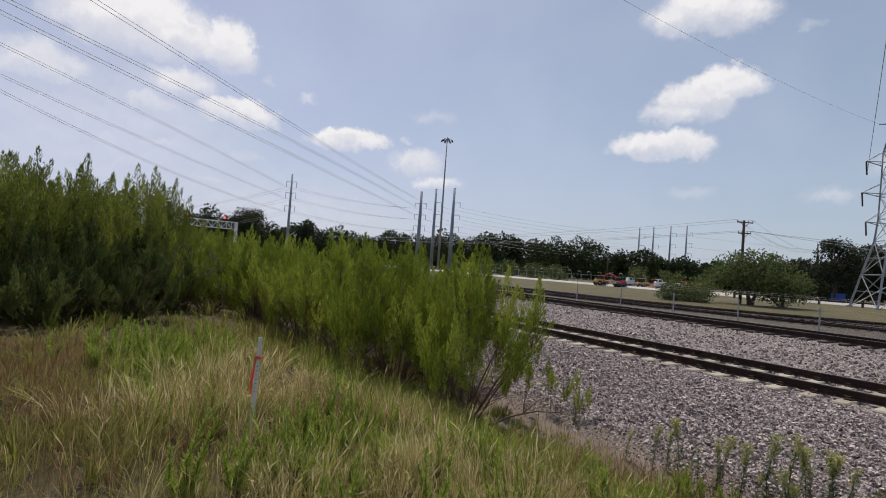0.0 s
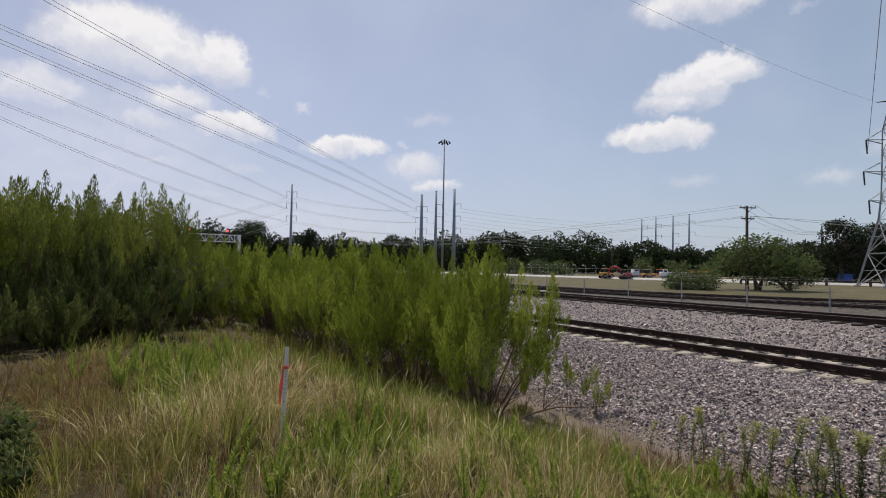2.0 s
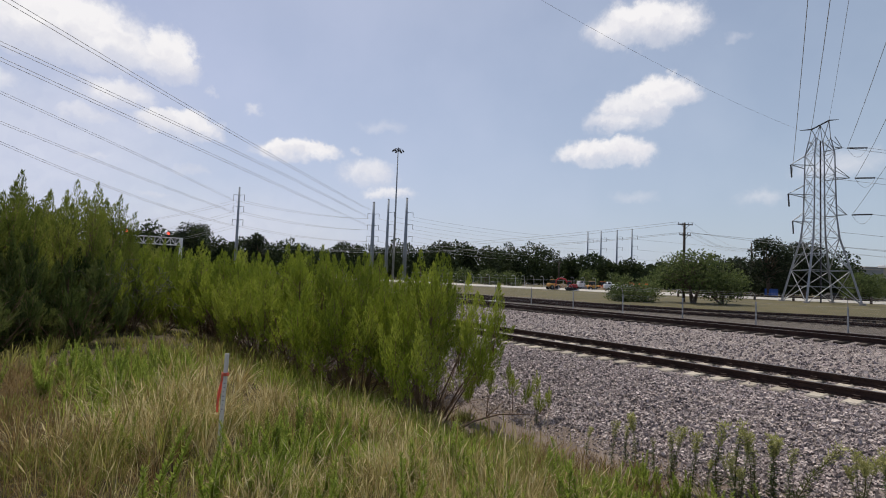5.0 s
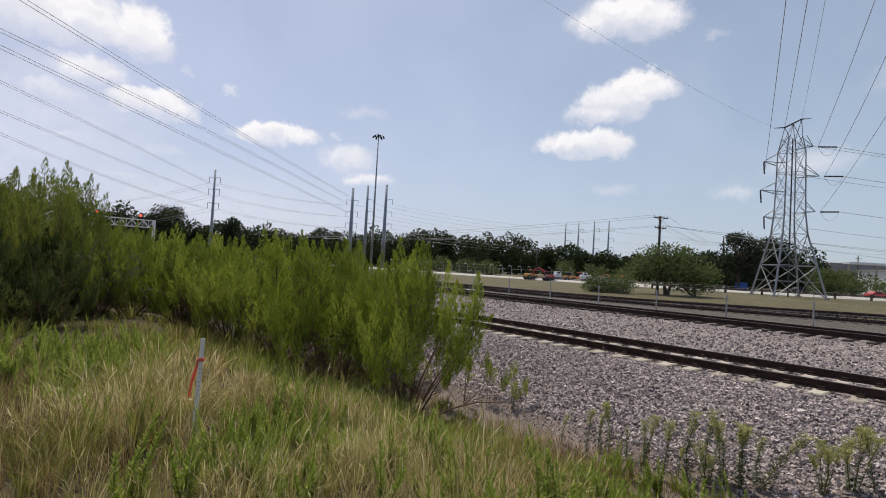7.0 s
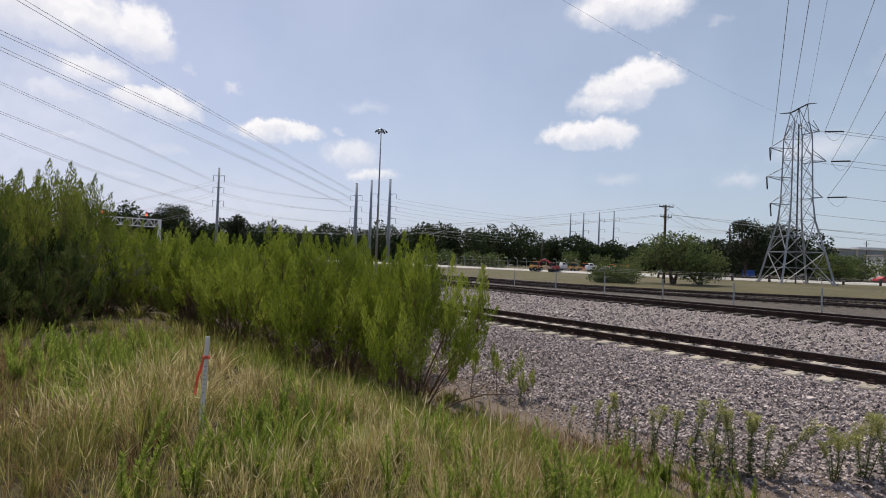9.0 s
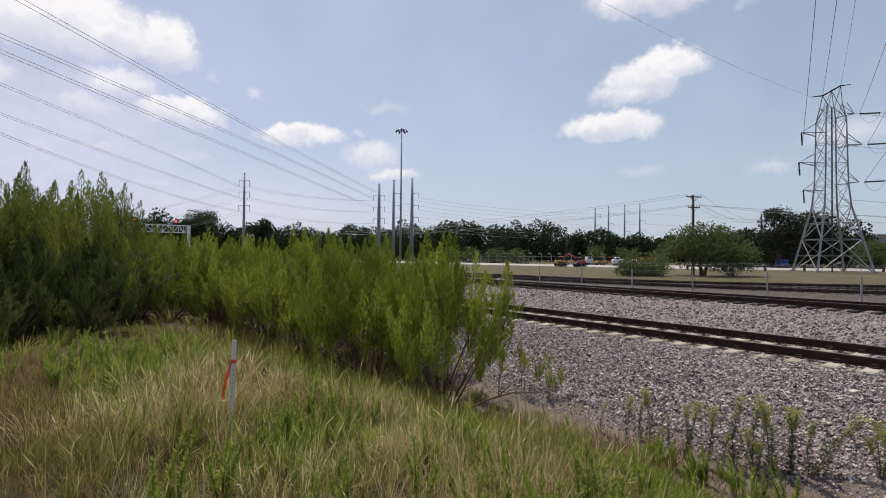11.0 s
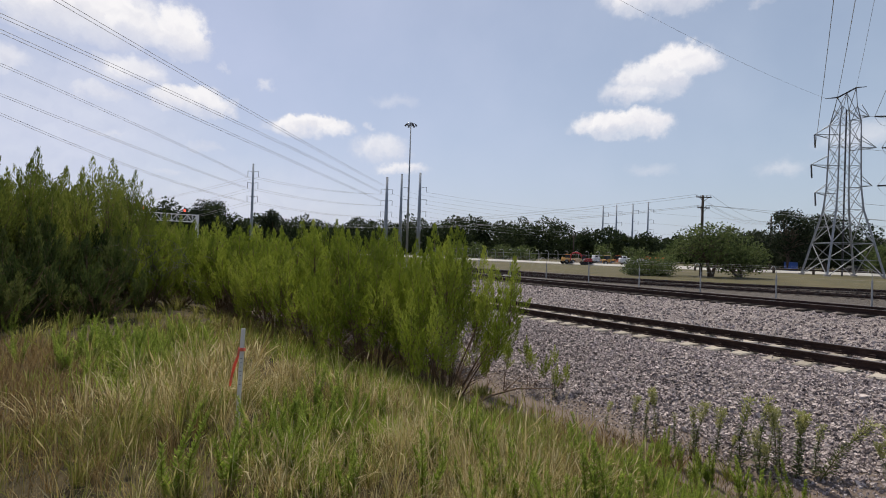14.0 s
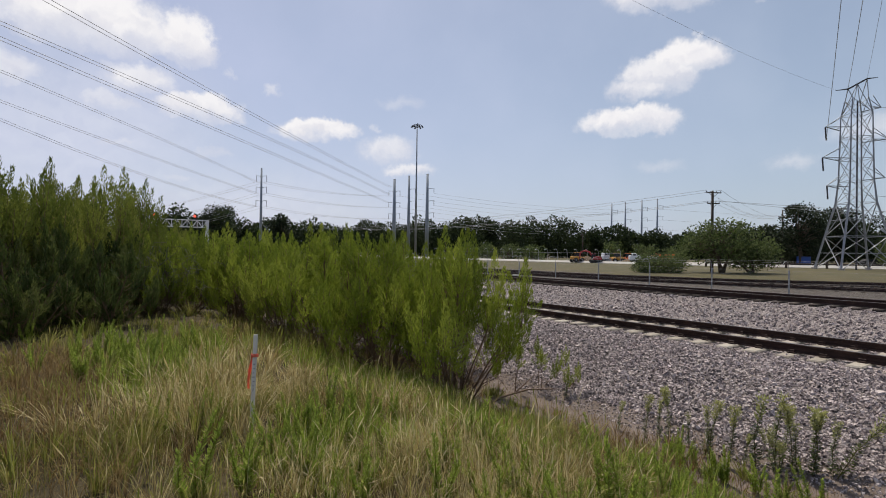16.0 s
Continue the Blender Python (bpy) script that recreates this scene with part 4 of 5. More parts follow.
def car(x, y, turn, mat, lab):
    t = thing("car", lab, "car", (x, y, -0.10), turn)
    g = Geo()
    sect = [(-2.2, 0.35, 0.75), (-2.1, 0.35, 0.95), (-1.5, 0.35, 1.0), (-0.9, 0.35, 1.45), (0.5, 0.35, 1.45), (1.2, 0.35, 1.0), (2.1, 0.35, 0.85), (2.25, 0.35, 0.6)]
    vs, fs = [], []
    for u, lo, hi in sect:
        vs += [(u, -0.88, lo), (u, -0.78, hi), (u, 0.78, hi), (u, 0.88, lo)]
    for i in range(len(sect) - 1):
        fs += [(i * 4 + k, i * 4 + (k + 1) % 4, i * 4 + 4 + (k + 1) % 4, i * 4 + 4 + k) for k in range(4)]
    fs += [(3, 2, 1, 0), (len(vs) - 4, len(vs) - 3, len(vs) - 2, len(vs) - 1)]
    body = part("body", g.add(vs, fs), mat, t)
    part("window", Geo().box((-0.2, 0, 1.2), (1.5, 1.72, 0.32), bevel=0.05), M_GLASS, body)
    for wx in (-1.4, 1.4):
        for s in (-1, 1):
            wheel(t, wx, s * 0.8, 0.33, 0.22)


excavator(23.6, 110.0, 168, M_RED, "red tracked excavator with its boom raised")
loader(20.2, 112.0, 30, M_YELLOW, "tan-yellow wheel loader in the construction yard")
loader(28.4, 111.5, 200, M_YELLOW, "yellow-orange wheel loader beside stacked materials")
loader(31.6, 114.5, 160, M_ORANGE, "orange wheel loader beside stacked materials")
truck(33.6, 110.0, 178, M_WHITE, M_WHITE, 7.4, "white work truck behind the round shrub", 1.1)
truck(38.0, 112.0, 185, M_ORANGE, M_ORANGE, 5.6, "orange-red dump truck in the construction yard", 1.6)
truck(26.0, 116.5, 10, M_WHITE, M_GALV, 4.6, "small pale pickup truck in the construction yard", 0.5)
car(96.0, 112.0, 0, M_RED, "red car parked on the pale lot")
car(82.0, 116.0, 0, M_BLACK, "black car parked on the pale lot")


def dumpster(x, y):
    t = thing("dumpster", "blue steel dumpster under the trees", "dumpster", (x, y, -0.1), 12)
    part("bin", Geo().box((0, 0, 0.95), (1.7, 1.6, 1.7), bevel=0.08), M_BLUE, t)
    part("lid", Geo().box((0, 0, 1.86), (1.8, 1.7, 0.1), bevel=0.03), M_BLACK, t)


dumpster(61.5, 104.0)


def heap(x, y, r, h, lab, mat):
    g = Geo()
    n = 14
    vs = [(x, y, h - 0.3)]
    for k, (u, z) in enumerate(((0.4, 0.72), (0.75, 0.3), (1.0, 0.0))):
        for i in range(n):
            a = 2 * pi * i / n
            q = u * r * (1 + 0.18 * noise.noise((cos(a) * 2, sin(a) * 2, k + x)))
            vs.append((x + q * cos(a) * 1.8, y + q * sin(a), z * h - 0.3))
    fs = [(0, 1 + i, 1 + (i + 1) % n) for i in range(n)]
    for k in range(2):
        fs += [(1 + k * n + i, 1 + (k + 1) * n + i, 1 + (k + 1) * n + (i + 1) % n, 1 + k * n + (i + 1) % n) for i in range(n)]
    whole("spoil_heap", g.add(vs, fs), mat, lab, "heap", smooth=True)


heap(22.6, 113.5, 2.2, 1.5, "tan heap of earth in the construction yard", M_SAND)
heap(33.0, 115.5, 2.6, 1.5, "brown heap of earth in the construction yard", M_SAND)
heap(30.6, 110.5, 1.6, 1.0, "low brown heap of earth in the yard", M_SAND)


# ---------------------------------------------------------------- buildings far off
def shed(x, y, w, d, h, mat, lab, windows):
    t = thing("building", lab, "building", (x, y, -0.3))
    part("wall", Geo().box((0, 0, h / 2), (w, d, h)), mat, t)
    part("roof", Geo().box((0, 0, h + 0.2), (w + 0.8, d + 0.8, 0.4), bevel=0.05), M_CONC, t)
    for i in range(windows):
        u = -w / 2 + w * (i + 0.5) / windows
        win = part("window", Geo().box((u, -d / 2 - 0.05, h * 0.55), (w / windows * 0.45, 0.12, h * 0.3)), M_GLASS, t)
        part("frame", Geo().box((u, -d / 2 - 0.03, h * 0.55 + h * 0.17), (w / windows * 0.55, 0.12, 0.2)), M_CONC, win)


shed(202.0, 252.0, 34.0, 20.0, 13.5, M_GREYB, "grey flat-roofed metal warehouse far behind the lot", 5)
shed(176.0, 240.0, 16.0, 14.0, 12.0, M_GREYB, "grey metal warehouse far behind the trees", 3)
shed(160.0, 176.0, 22.0, 12.0, 8.4, M_WHITE, "white industrial building behind the lot", 4)


def gantry_frame():
    t = thing("loading_canopy", "white flat canopy on posts before a white building", "canopy", (142.0, 166.0, -0.3))
    for u in (-9, 0, 9):
        part("post", Geo().box((u, 0, 5.0), (0.5, 0.5, 10.0)), M_CONC, t)
    part("beam", Geo().box((0, 0, 10.3), (20, 3.0, 0.8), bevel=0.05), M_WHITE, t)


gantry_frame()


# ---------------------------------------------------------------- railway signal bridge
def signal_bridge():
    t = thing("signal_bridge", "white lattice railway signal bridge with red lights behind the shrubs", "railway signal", (0, 0, 0))
    s = 122
    ends = [Vector((*xy(6.0, s), 0)), Vector((*xy(24.0, s), 0))]
    for p in ends:
        part("mast", Geo().box((p.x, p.y, 3.6), (0.5, 0.5, 8.4)), M_SIGW, t)
    a, b = ends
    n = 18
    for z in (6.2, 7.7):
        part("chord", Geo().rod(a + Vector((0, 0, z)), b + Vector((0, 0, z)), 0.10, 0.10, 5), M_SIGW, t)
    for i in range(n):
        p, q = a.lerp(b, i / n), a.lerp(b, (i + 1) / n)
        part("web", Geo().rod(p + Vector((0, 0, 6.2 if i % 2 else 7.7)), q + Vector((0, 0, 7.7 if i % 2 else 6.2)), 0.07, 0.07, 4), M_SIGW, t)
        part("web", Geo().rod(q + Vector((0, 0, 6.2)), q + Vector((0, 0, 7.7)), 0.06, 0.06, 4), M_SIGW, t)
    for u in (0.44, 0.86):
        p = a.lerp(b, u) + Vector((0.5, -0.6, 0))
        head = part("signal_head", Geo().box((p.x, p.y, 8.4), (0.6, 0.4, 1.3), bevel=0.1), M_BLACK, t)
        part("lens", Geo().rod((p.x, p.y - 0.2, 8.5), (p.x, p.y - 0.32, 8.5), 0.25, 0.25, 12), M_LAMP, head, "glowing red signal lens")


signal_bridge()


# ---------------------------------------------------------------- trees
def leaf_cloud(g, rng, centre, radii, count, size):
    """Many small leaf sprays filling a lumpy ball, denser at its skin."""
    for _ in range(count):
        u = Vector(rng.normal(size=3)).normalized()
        k = 0.55 + 0.5 * rng.random()
        p = Vector((centre[0] + u.x * radii[0] * k, centre[1] + u.y * radii[1] * k, centre[2] + u.z * radii[2] * k))
        d = (u * 0.6 + Vector(rng.normal(size=3)) * 0.7).normalized()
        side = d.orthogonal().normalized()
        side = Matrix.Rotation(rng.random() * 6.28, 3, d) @ side
        g.leaf(p, d, side, size * (0.6 + 0.9 * rng.random()), size * (0.5 + 0.5 * rng.random()))


def tree(x, y, h, spread, mat, lab, seed, clumps=26, per=46, leaf=0.42, low=0.25, name="tree", stems=1, base=-0.35):
    rng = np.random.default_rng(seed)
    t = thing(name, lab, "tree" if name == "tree" else "shrub", (x, y, base))
    trunk, crown = Geo(), Geo()
    tips = []
    r = h * 0.022 + 0.05
    for k in range(stems):
        lean = Vector((rng.normal() * 0.12, rng.normal() * 0.12, 1)) if stems == 1 else Vector((rng.normal() * 0.45, rng.normal() * 0.3, 1))
        top = lean * h * 0.5
        trunk.tube([(0.1 * k, 0, -0.15), lean * h * 0.18 + Vector((0, 0, 0)), lean * h * 0.34, top], [r * 1.3, r, r * 0.8, r * 0.45], 7)
        tips.append((lean, top))
    for i in range(clumps):
        a = rng.random() * 6.283
        v = low + (1 - low) * (i + rng.random()) / clumps
        prof = sqrt(max(0.03, 1 - ((v - 0.52) / 0.52) ** 2)) if v > 0.5 else 0.62 + 0.7 * (v - low) / max(0.5 - low, 0.05) * 0.55
        q = spread * prof * (0.45 + 0.5 * rng.random())
        c = Vector((q * cos(a), q * sin(a), h * v * 0.93))
        lean, top = tips[i % stems]
        start = lean * h * min(0.18 + 0.3 * v, 0.48)
        trunk.tube([start, start.lerp(c, 0.5) + Vector((0, 0, 0.03 * h)), c], [r * 0.4, r * 0.25, r * 0.1], 5)
        s = spread * (0.24 + 0.16 * rng.random())
        leaf_cloud(crown, rng, c, (s * 1.2, s * 1.2, s * 0.75), per, leaf)
    part("trunk", trunk, M_BARK, t, smooth=True)
    part("crown", crown, mat, t)
    return t


tree(27.0, 60.8, 5.6, 4.2, M_MESQ, "spreading grey-green mesquite tree with low branches", 5, 64, 80, 0.26, 0.36, stems=4)
tree(30.4, 61.0, 3.9, 2.9, M_MESQ, "low drooping grey-green mesquite tree", 6, 34, 80, 0.25, 0.22, stems=3)
tree(19.8, 59.6, 1.8, 2.7, M_MESQ, "round dense dark green shrub beyond the sidings", 7, 60, 90, 0.20, 0.02, name="round_shrub", stems=3)
tree(61.2, 104.0, 12.4, 4.4, M_OAK, "dark oak tree behind the lattice tower", 8, 46, 120, 0.36, 0.32)
tree(71.2, 109.0, 12.0, 4.4, M_OAK, "dark broad oak tree behind the lattice tower", 9, 56, 120, 0.36, 0.26)
tree(56.6, 110.0, 8.0, 4.2, M_OAK, "low dark oak tree beside the parking lot", 10, 46, 100, 0.36, 0.12)
tree(66.0, 112.0, 8.4, 4.6, M_OAK, "low dark oak tree behind the parked cars", 11, 50, 100, 0.36, 0.08)
tree(85.5, 112.0, 5.6, 4.2, M_MESQ, "small green tree at the edge of the lot", 12, 46, 90, 0.36, 0.10)
tree(107.0, 132.0, 6.4, 5.0, M_MESQ, "small green tree before the white building", 13, 34, 46, 0.5, 0.1)
tree(132.0, 150.0, 5.0, 5.0, M_MESQ, "small green shrub tree by the canopy", 14, 28, 40, 0.5, 0.1)
tree(-105.0, 200.0, 19.4, 7.6, M_OAK, "large round dark oak standing above the woods", 15, 70, 90, 0.6, 0.3)
tree(-76.0, 192.0, 15.5, 4.5, M_OAK, "dark tree beside a steel transmission pole", 16, 34, 50, 0.8, 0.3)
tree(-84.0, 205.0, 14.5, 5.0, M_OAK, "dark tree at the edge of the woods", 17, 34, 50, 0.8, 0.2)
for k, (x, y, h) in enumerate(((1.0, 132, 4.2), (6.5, 128, 3.8), (12.0, 124, 3.6), (-5, 138, 4.4), (31.0, 124, 4.6), (37.0, 122, 4.2), (43.0, 118, 4.0))):
    tree(x, y, h, 3.2, M_MESQ, "leafy green shrub along the yard fence", 30 + k, 22, 46, 0.42, 0.06, name="hedge_shrub", stems=3)


def far_woods():
    rng = np.random.default_rng(77)
    vs, fs = [], []
    g = Geo()
    spots = []
    for i in range(150):
        az = radians(-62 + 98 * i / 149 + rng.normal() * 0.3)
        dist = 214 + rng.random() * 40
        if az > radians(9):
            dist += 14
        x, y = dist * sin(az), dist * cos(az)
        top = 14.6 + 1.7 * sin(az * 9 + 1) + 1.6 * rng.normal()
        if az > radians(14):
            top -= 1.6
        spots.append((x, y, max(top, 8.5)))
    for x, y, h in spots:
        for k in range(16):
            v = 0.12 + 0.82 * (k + rng.random()) / 16
            w = 5.4 * sqrt(max(0.06, 1 - ((v - 0.45) / 0.58) ** 2))
            a = rng.random() * 6.283
            c = (x + w * 0.75 * cos(a), y + w * 0.75 * sin(a), h * v - 0.3)
            leaf_cloud(g, rng, c, (2.5, 2.5, 1.7), 58, 0.90)
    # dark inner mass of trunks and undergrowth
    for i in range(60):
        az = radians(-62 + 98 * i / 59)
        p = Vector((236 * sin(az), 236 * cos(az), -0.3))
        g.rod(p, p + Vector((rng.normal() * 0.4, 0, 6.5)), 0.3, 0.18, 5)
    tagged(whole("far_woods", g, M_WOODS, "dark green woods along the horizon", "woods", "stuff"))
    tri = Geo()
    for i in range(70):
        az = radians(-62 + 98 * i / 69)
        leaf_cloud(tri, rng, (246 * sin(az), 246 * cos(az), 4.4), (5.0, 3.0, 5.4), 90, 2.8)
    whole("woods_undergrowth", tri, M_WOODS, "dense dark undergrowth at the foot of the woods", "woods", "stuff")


far_woods()


# ---------------------------------------------------------------- feathery shrubs
def plume(leaves, rng, base, way, length, width, count, leaf_len):
    """One upright feathery spray: narrow leaves packed round a stem into a torch with a blunt point."""
    u = np.array(way.orthogonal().normalized())
    w = np.cross(np.array(way), u)
    way_a, base_a = np.array(way), np.array(base)
    v = (np.arange(count) + rng.random(count)) / count
    fat = np.minimum(1.0, 0.40 + 1.7 * v) * np.minimum(1.0, 0.10 + 2.0 * (1 - v))
    a = rng.random(count) * 2 * pi
    out = u * np.cos(a)[:, None] + w * np.sin(a)[:, None]
    p = base_a + way_a * (length * (0.02 + 0.93 * v))[:, None] + out * (width * 0.5 * fat * np.sqrt(rng.random(count)))[:, None]
    d = way_a * rng.uniform(0.9, 1.4, count)[:, None] + out * rng.uniform(0.0, 0.55, count)[:, None] + rng.normal(0, 0.16, (count, 3))
    d /= np.linalg.norm(d, axis=1)[:, None]
    side = np.cross(d, rng.normal(size=(count, 3)))
    side /= np.linalg.norm(side, axis=1)[:, None]
    ln = (leaf_len * rng.uniform(0.6, 1.3, count))[:, None]
    tri = np.stack([p - side * (leaf_len * 0.14), p + side * (leaf_len * 0.14) + d * ln * 0.2, p + d * ln], 1).reshape(-1, 3)
    leaves.add(tri.tolist(), (np.arange(count * 3).reshape(-1, 3)).tolist())


def shrub_stems(seed, h, spread, stems, side, low, mat, per=112, leaf_len=0.084):
    """The stems of one shrub, each with its own foliage: a candelabra of torches on top, smaller sprays and bare twigs below."""
    rng = np.random.default_rng(seed)
    made = []
    k = h / 2.6
    for s in range(stems):
        wood, leaves = Geo(), Geo()
        a = s * 2.4 + 0.6 * rng.random()
        out = Vector((cos(a), sin(a), 0)) * spread * sqrt((s + 0.4) / stems) * (0.85 + 0.3 * rng.random())
        rad = out.normalized()
        hs = h * (0.62 + 0.38 * rng.random()) * (1.0 - 0.30 * (s / stems) ** 2)
        foot = out * 0.14 + Vector((rng.normal() * 0.06, rng.normal() * 0.06, -0.12))
        torch = (0.55 + 0.35 * rng.random()) * k
        top = out * 1.06 + Vector((0, 0, hs))
        head = out + Vector((0, 0, hs - torch))
        knee = foot.lerp(out, 0.42) + Vector((0, 0, (hs - torch) * 0.45))
        wood.tube([foot, knee, out * 0.86 + Vector((0, 0, (hs - torch) * 0.8)), head, head.lerp(top, 0.7)], [0.016, 0.012, 0.009, 0.006, 0.002], 5)
        plume(leaves, rng, head, (top - head).normalized(), torch, 0.19 * k, int(per * torch / (0.6 * k)), leaf_len)
        for i in range(5):
            b = i * 2.5 + rng.random()
            o = (Vector((cos(b), sin(b), 0)) + rad * 0.35).normalized()
            start = head + o * (0.03 + 0.05 * rng.random()) * k - Vector((0, 0, torch * (0.55 * rng.random() - 0.15)))
            way = (Vector((0, 0, 1)) + o * (0.14 + 0.26 * rng.random())).normalized()
            length = torch * (0.50 + 0.35 * rng.random())
            wood.tube([head - Vector((0, 0, 0.25 * k)), start, start + way * length * 0.8], [0.005, 0.004, 0.002], 3)
            plume(leaves, rng, start, way, length, 0.155 * k, int(per * 0.85 * length / (0.6 * k)), leaf_len)
        # lower sprays
        for i in range(side):
            v = low + (0.97 - low) * (i + rng.random()) / side
            at = foot.lerp(knee, v / 0.45) if v < 0.45 else knee.lerp(head, (v - 0.45) / 0.55)
            b = rng.random() * 6.283
            o = (Vector((cos(b), sin(b), 0)) + rad * 0.5).normalized()
            way = (Vector((0, 0, 1)) + o * (0.3 + 0.5 * rng.random())).normalized()
            length = (0.26 + 0.30 * rng.random()) * k
            start = at + o * (0.05 + 0.16 * rng.random())
            wood.tube([at, at.lerp(start, 0.6) + Vector((0, 0, 0.04)), start + way * length * 0.7], [0.006, 0.004, 0.002], 3)
            plume(leaves, rng, start, way, length, 0.16 * k, int(per * 0.62 * length / (0.6 * k)), leaf_len)
        # bare twigs low down
        for i in range(7):
            at = foot.lerp(knee, 0.2 + 0.8 * rng.random())
            b = rng.random() * 6.283
            o = (Vector((cos(b), sin(b), 0.5)) + rad * 0.5).normalized()
            ln = (0.25 + 0.3 * rng.random()) * k
            wood.tube([at, at + o * ln * 0.5 + Vector((0, 0, 0.05)), at + o * ln + Vector((0, 0, 0.22 * rng.random()))], [0.006, 0.004, 0.002], 3)
        made.append((wood.mesh("stem", M_TWIG, True), leaves.mesh("foliage", mat)))
    return made


KINDS, FINE = [], []
for seed, h, spread, stems, plumes, bare, mat, lab in (
        (101, 2.85, 1.0, 17, 3, 0.62, M_PLUME, "feathery bright green shrub with upright plumes and bare red-brown stems"),
        (102, 2.75, 1.12, 20, 5, 0.50, M_PLUME, "dense feathery yellow-green shrub with upright plumes"),
        (103, 3.00, 1.06, 19, 5, 0.50, M_PLUME, "tall feathery green shrub with upright plumes"),
        (104, 2.60, 1.22, 21, 5, 0.46, M_PLUME, "broad feathery green shrub with dark hollows beneath"),
        (105, 3.45, 1.30, 20, 8, 0.08, M_TALL, "very tall olive-green feathery shrub with pointed plumes"),
        (106, 2.10, 1.15, 17, 9, 0.0, M_DEEP, "low dark leafy shrub, leaf colour deepened for shade at the thicket's foot")):
    KINDS.append((shrub_stems(seed, h, spread, stems, plumes, bare, mat, *((180, 0.071) if seed == 105 else ())), lab))
    # the nearest shrubs have finer, denser leaves
    FINE.append((shrub_stems(seed, h, spread, stems, plumes + 1, bare, mat, 300, 0.055), lab) if seed < 105 else KINDS[-1])

THICKET = []


def plant_shrub(kind, x, y, turn, size=1.0, every=1):
    stems, lab = (FINE if hypot(x, y) < 14.2 and kind < 4 else KINDS)[kind]
    t = thing("feathery_shrub" if kind != 5 else "leafy_shrub", lab, "shrub", (x, y, support_z(x, y) - 0.02), turn, "shrubs of the thicket")
    t.scale = (size, size, size)
    if hypot(x, y) > 18:
        every = 2 if hypot(x, y) < 24 else 3
    for wood, leaves in stems[::every]:
        part("foliage", leaves, None, part("stem", wood, None, t))
    THICKET.append(t)
    return t


# the row that runs beside the ballast, nearest first (distance across, along, kind, size)
for k, (d, s, kind, size) in enumerate((
        (5.0, 6.6, 0, 1.0), (4.55, 8.2, 1, 0.98), (6.0, 8.9, 2, 0.94), (4.4, 10.2, 3, 1.02), (6.2, 11.2, 1, 1.04), (4.2, 12.2, 2, 0.95), (6.3, 13.4, 0, 1.05),
        (4.1, 14.2, 1, 0.98), (6.2, 15.6, 3, 1.08), (4.1, 16.3, 2, 0.95), (6.0, 18.2, 1, 1.1), (4.4, 18.8, 3, 1.1), (5.8, 20.8, 2, 1.05), (4.2, 21.4, 1, 1.1),
        (5.4, 23.6, 3, 1.2), (3.6, 24.2, 2, 1.1), (5.0, 26.8, 1, 1.25), (3.0, 27.0, 3, 1.2), (4.6, 30.0, 2, 1.25), (2.4, 30.0, 1, 1.3), (6.8, 24.5, 2, 1.1), (7.0, 29, 3, 1.2))):
    x, y = xy(d, s)
    plant_shrub(kind, x, y, 67 * k, size * 1.06)
# the tall thicket across the end and along the other side of the clearing
for k, (x, y, kind, size) in enumerate((
        (-8.6, 17.6, 3, 1.05), (-9.6, 15.8, 4, 0.84), (-9.0, 13.6, 4, 0.86), (-10.8, 14.2, 4, 1.20), (-9.3, 11.8, 4, 1.08), (-11.4, 12.0, 4, 1.22), (-10.0, 10.2, 4, 1.10),
        (-9.6, 8.6, 4, 1.04), (-11.6, 9.6, 4, 1.15), (-11.0, 7.4, 4, 1.02), (-9.4, 6.8, 3, 1.1), (-13.0, 8.2, 4, 1.15), (-12.6, 11.2, 4, 1.2), (-11.6, 17.4, 4, 0.84), (-13.2, 15.0, 4, 1.15),
        (-10.6, 20.2, 3, 1.05), (-13.0, 20.0, 4, 0.84), (-15.0, 17.0, 4, 1.2), (-13.4, 24.0, 4, 0.85))):
    plant_shrub(kind, x, y, 71 * k + 20, size)
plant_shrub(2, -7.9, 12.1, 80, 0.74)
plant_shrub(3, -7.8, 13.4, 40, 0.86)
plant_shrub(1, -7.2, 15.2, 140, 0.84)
# young shoots beside the nearest shrub
plant_shrub(0, 0.55, 9.0, 15, 0.38, 7)
plant_shrub(0, 1.00, 9.1, 130, 0.35, 6)
plant_shrub(0, 1.38, 8.9, 250, 0.30, 8)
# dark-leaved shrubs low before the tall thicket; their colour also carries its foot's shade
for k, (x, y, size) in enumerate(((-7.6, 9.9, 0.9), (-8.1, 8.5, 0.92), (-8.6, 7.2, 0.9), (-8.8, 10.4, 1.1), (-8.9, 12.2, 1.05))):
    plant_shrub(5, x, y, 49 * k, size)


def vine_tangle(x, y, z, w, h, seed):
    """Thin pale dead vines looping over the face of the thicket."""
    rng = np.random.default_rng(seed)
    g = Geo()
    for i in range(46):
        p = Vector((x + rng.normal() * w, y + rng.normal() * 0.25, z + rng.uniform(-0.5, 0.5) * h))
        d = Vector((rng.normal(), rng.normal() * 0.4, rng.normal())).normalized()
        pts = [p]
        for k in range(5):
            d = (d + Vector((rng.normal(), rng.normal() * 0.5, rng.normal() - 0.25)) * 0.55).normalized()
            pts.append(pts[-1] + d * 0.09)
        g.tube(pts, [0.005, 0.005, 0.004, 0.004, 0.003, 0.002], 3)
    whole("dead_vines", g, M_VINE, "tangle of dead grey vines hanging in the thicket", "vine", "stuff")


vine_tangle(-7.1, 10.6, 1.15, 0.45, 1.0, 301)
vine_tangle(-7.2, 12.2, 1.05, 0.35, 0.9, 302)


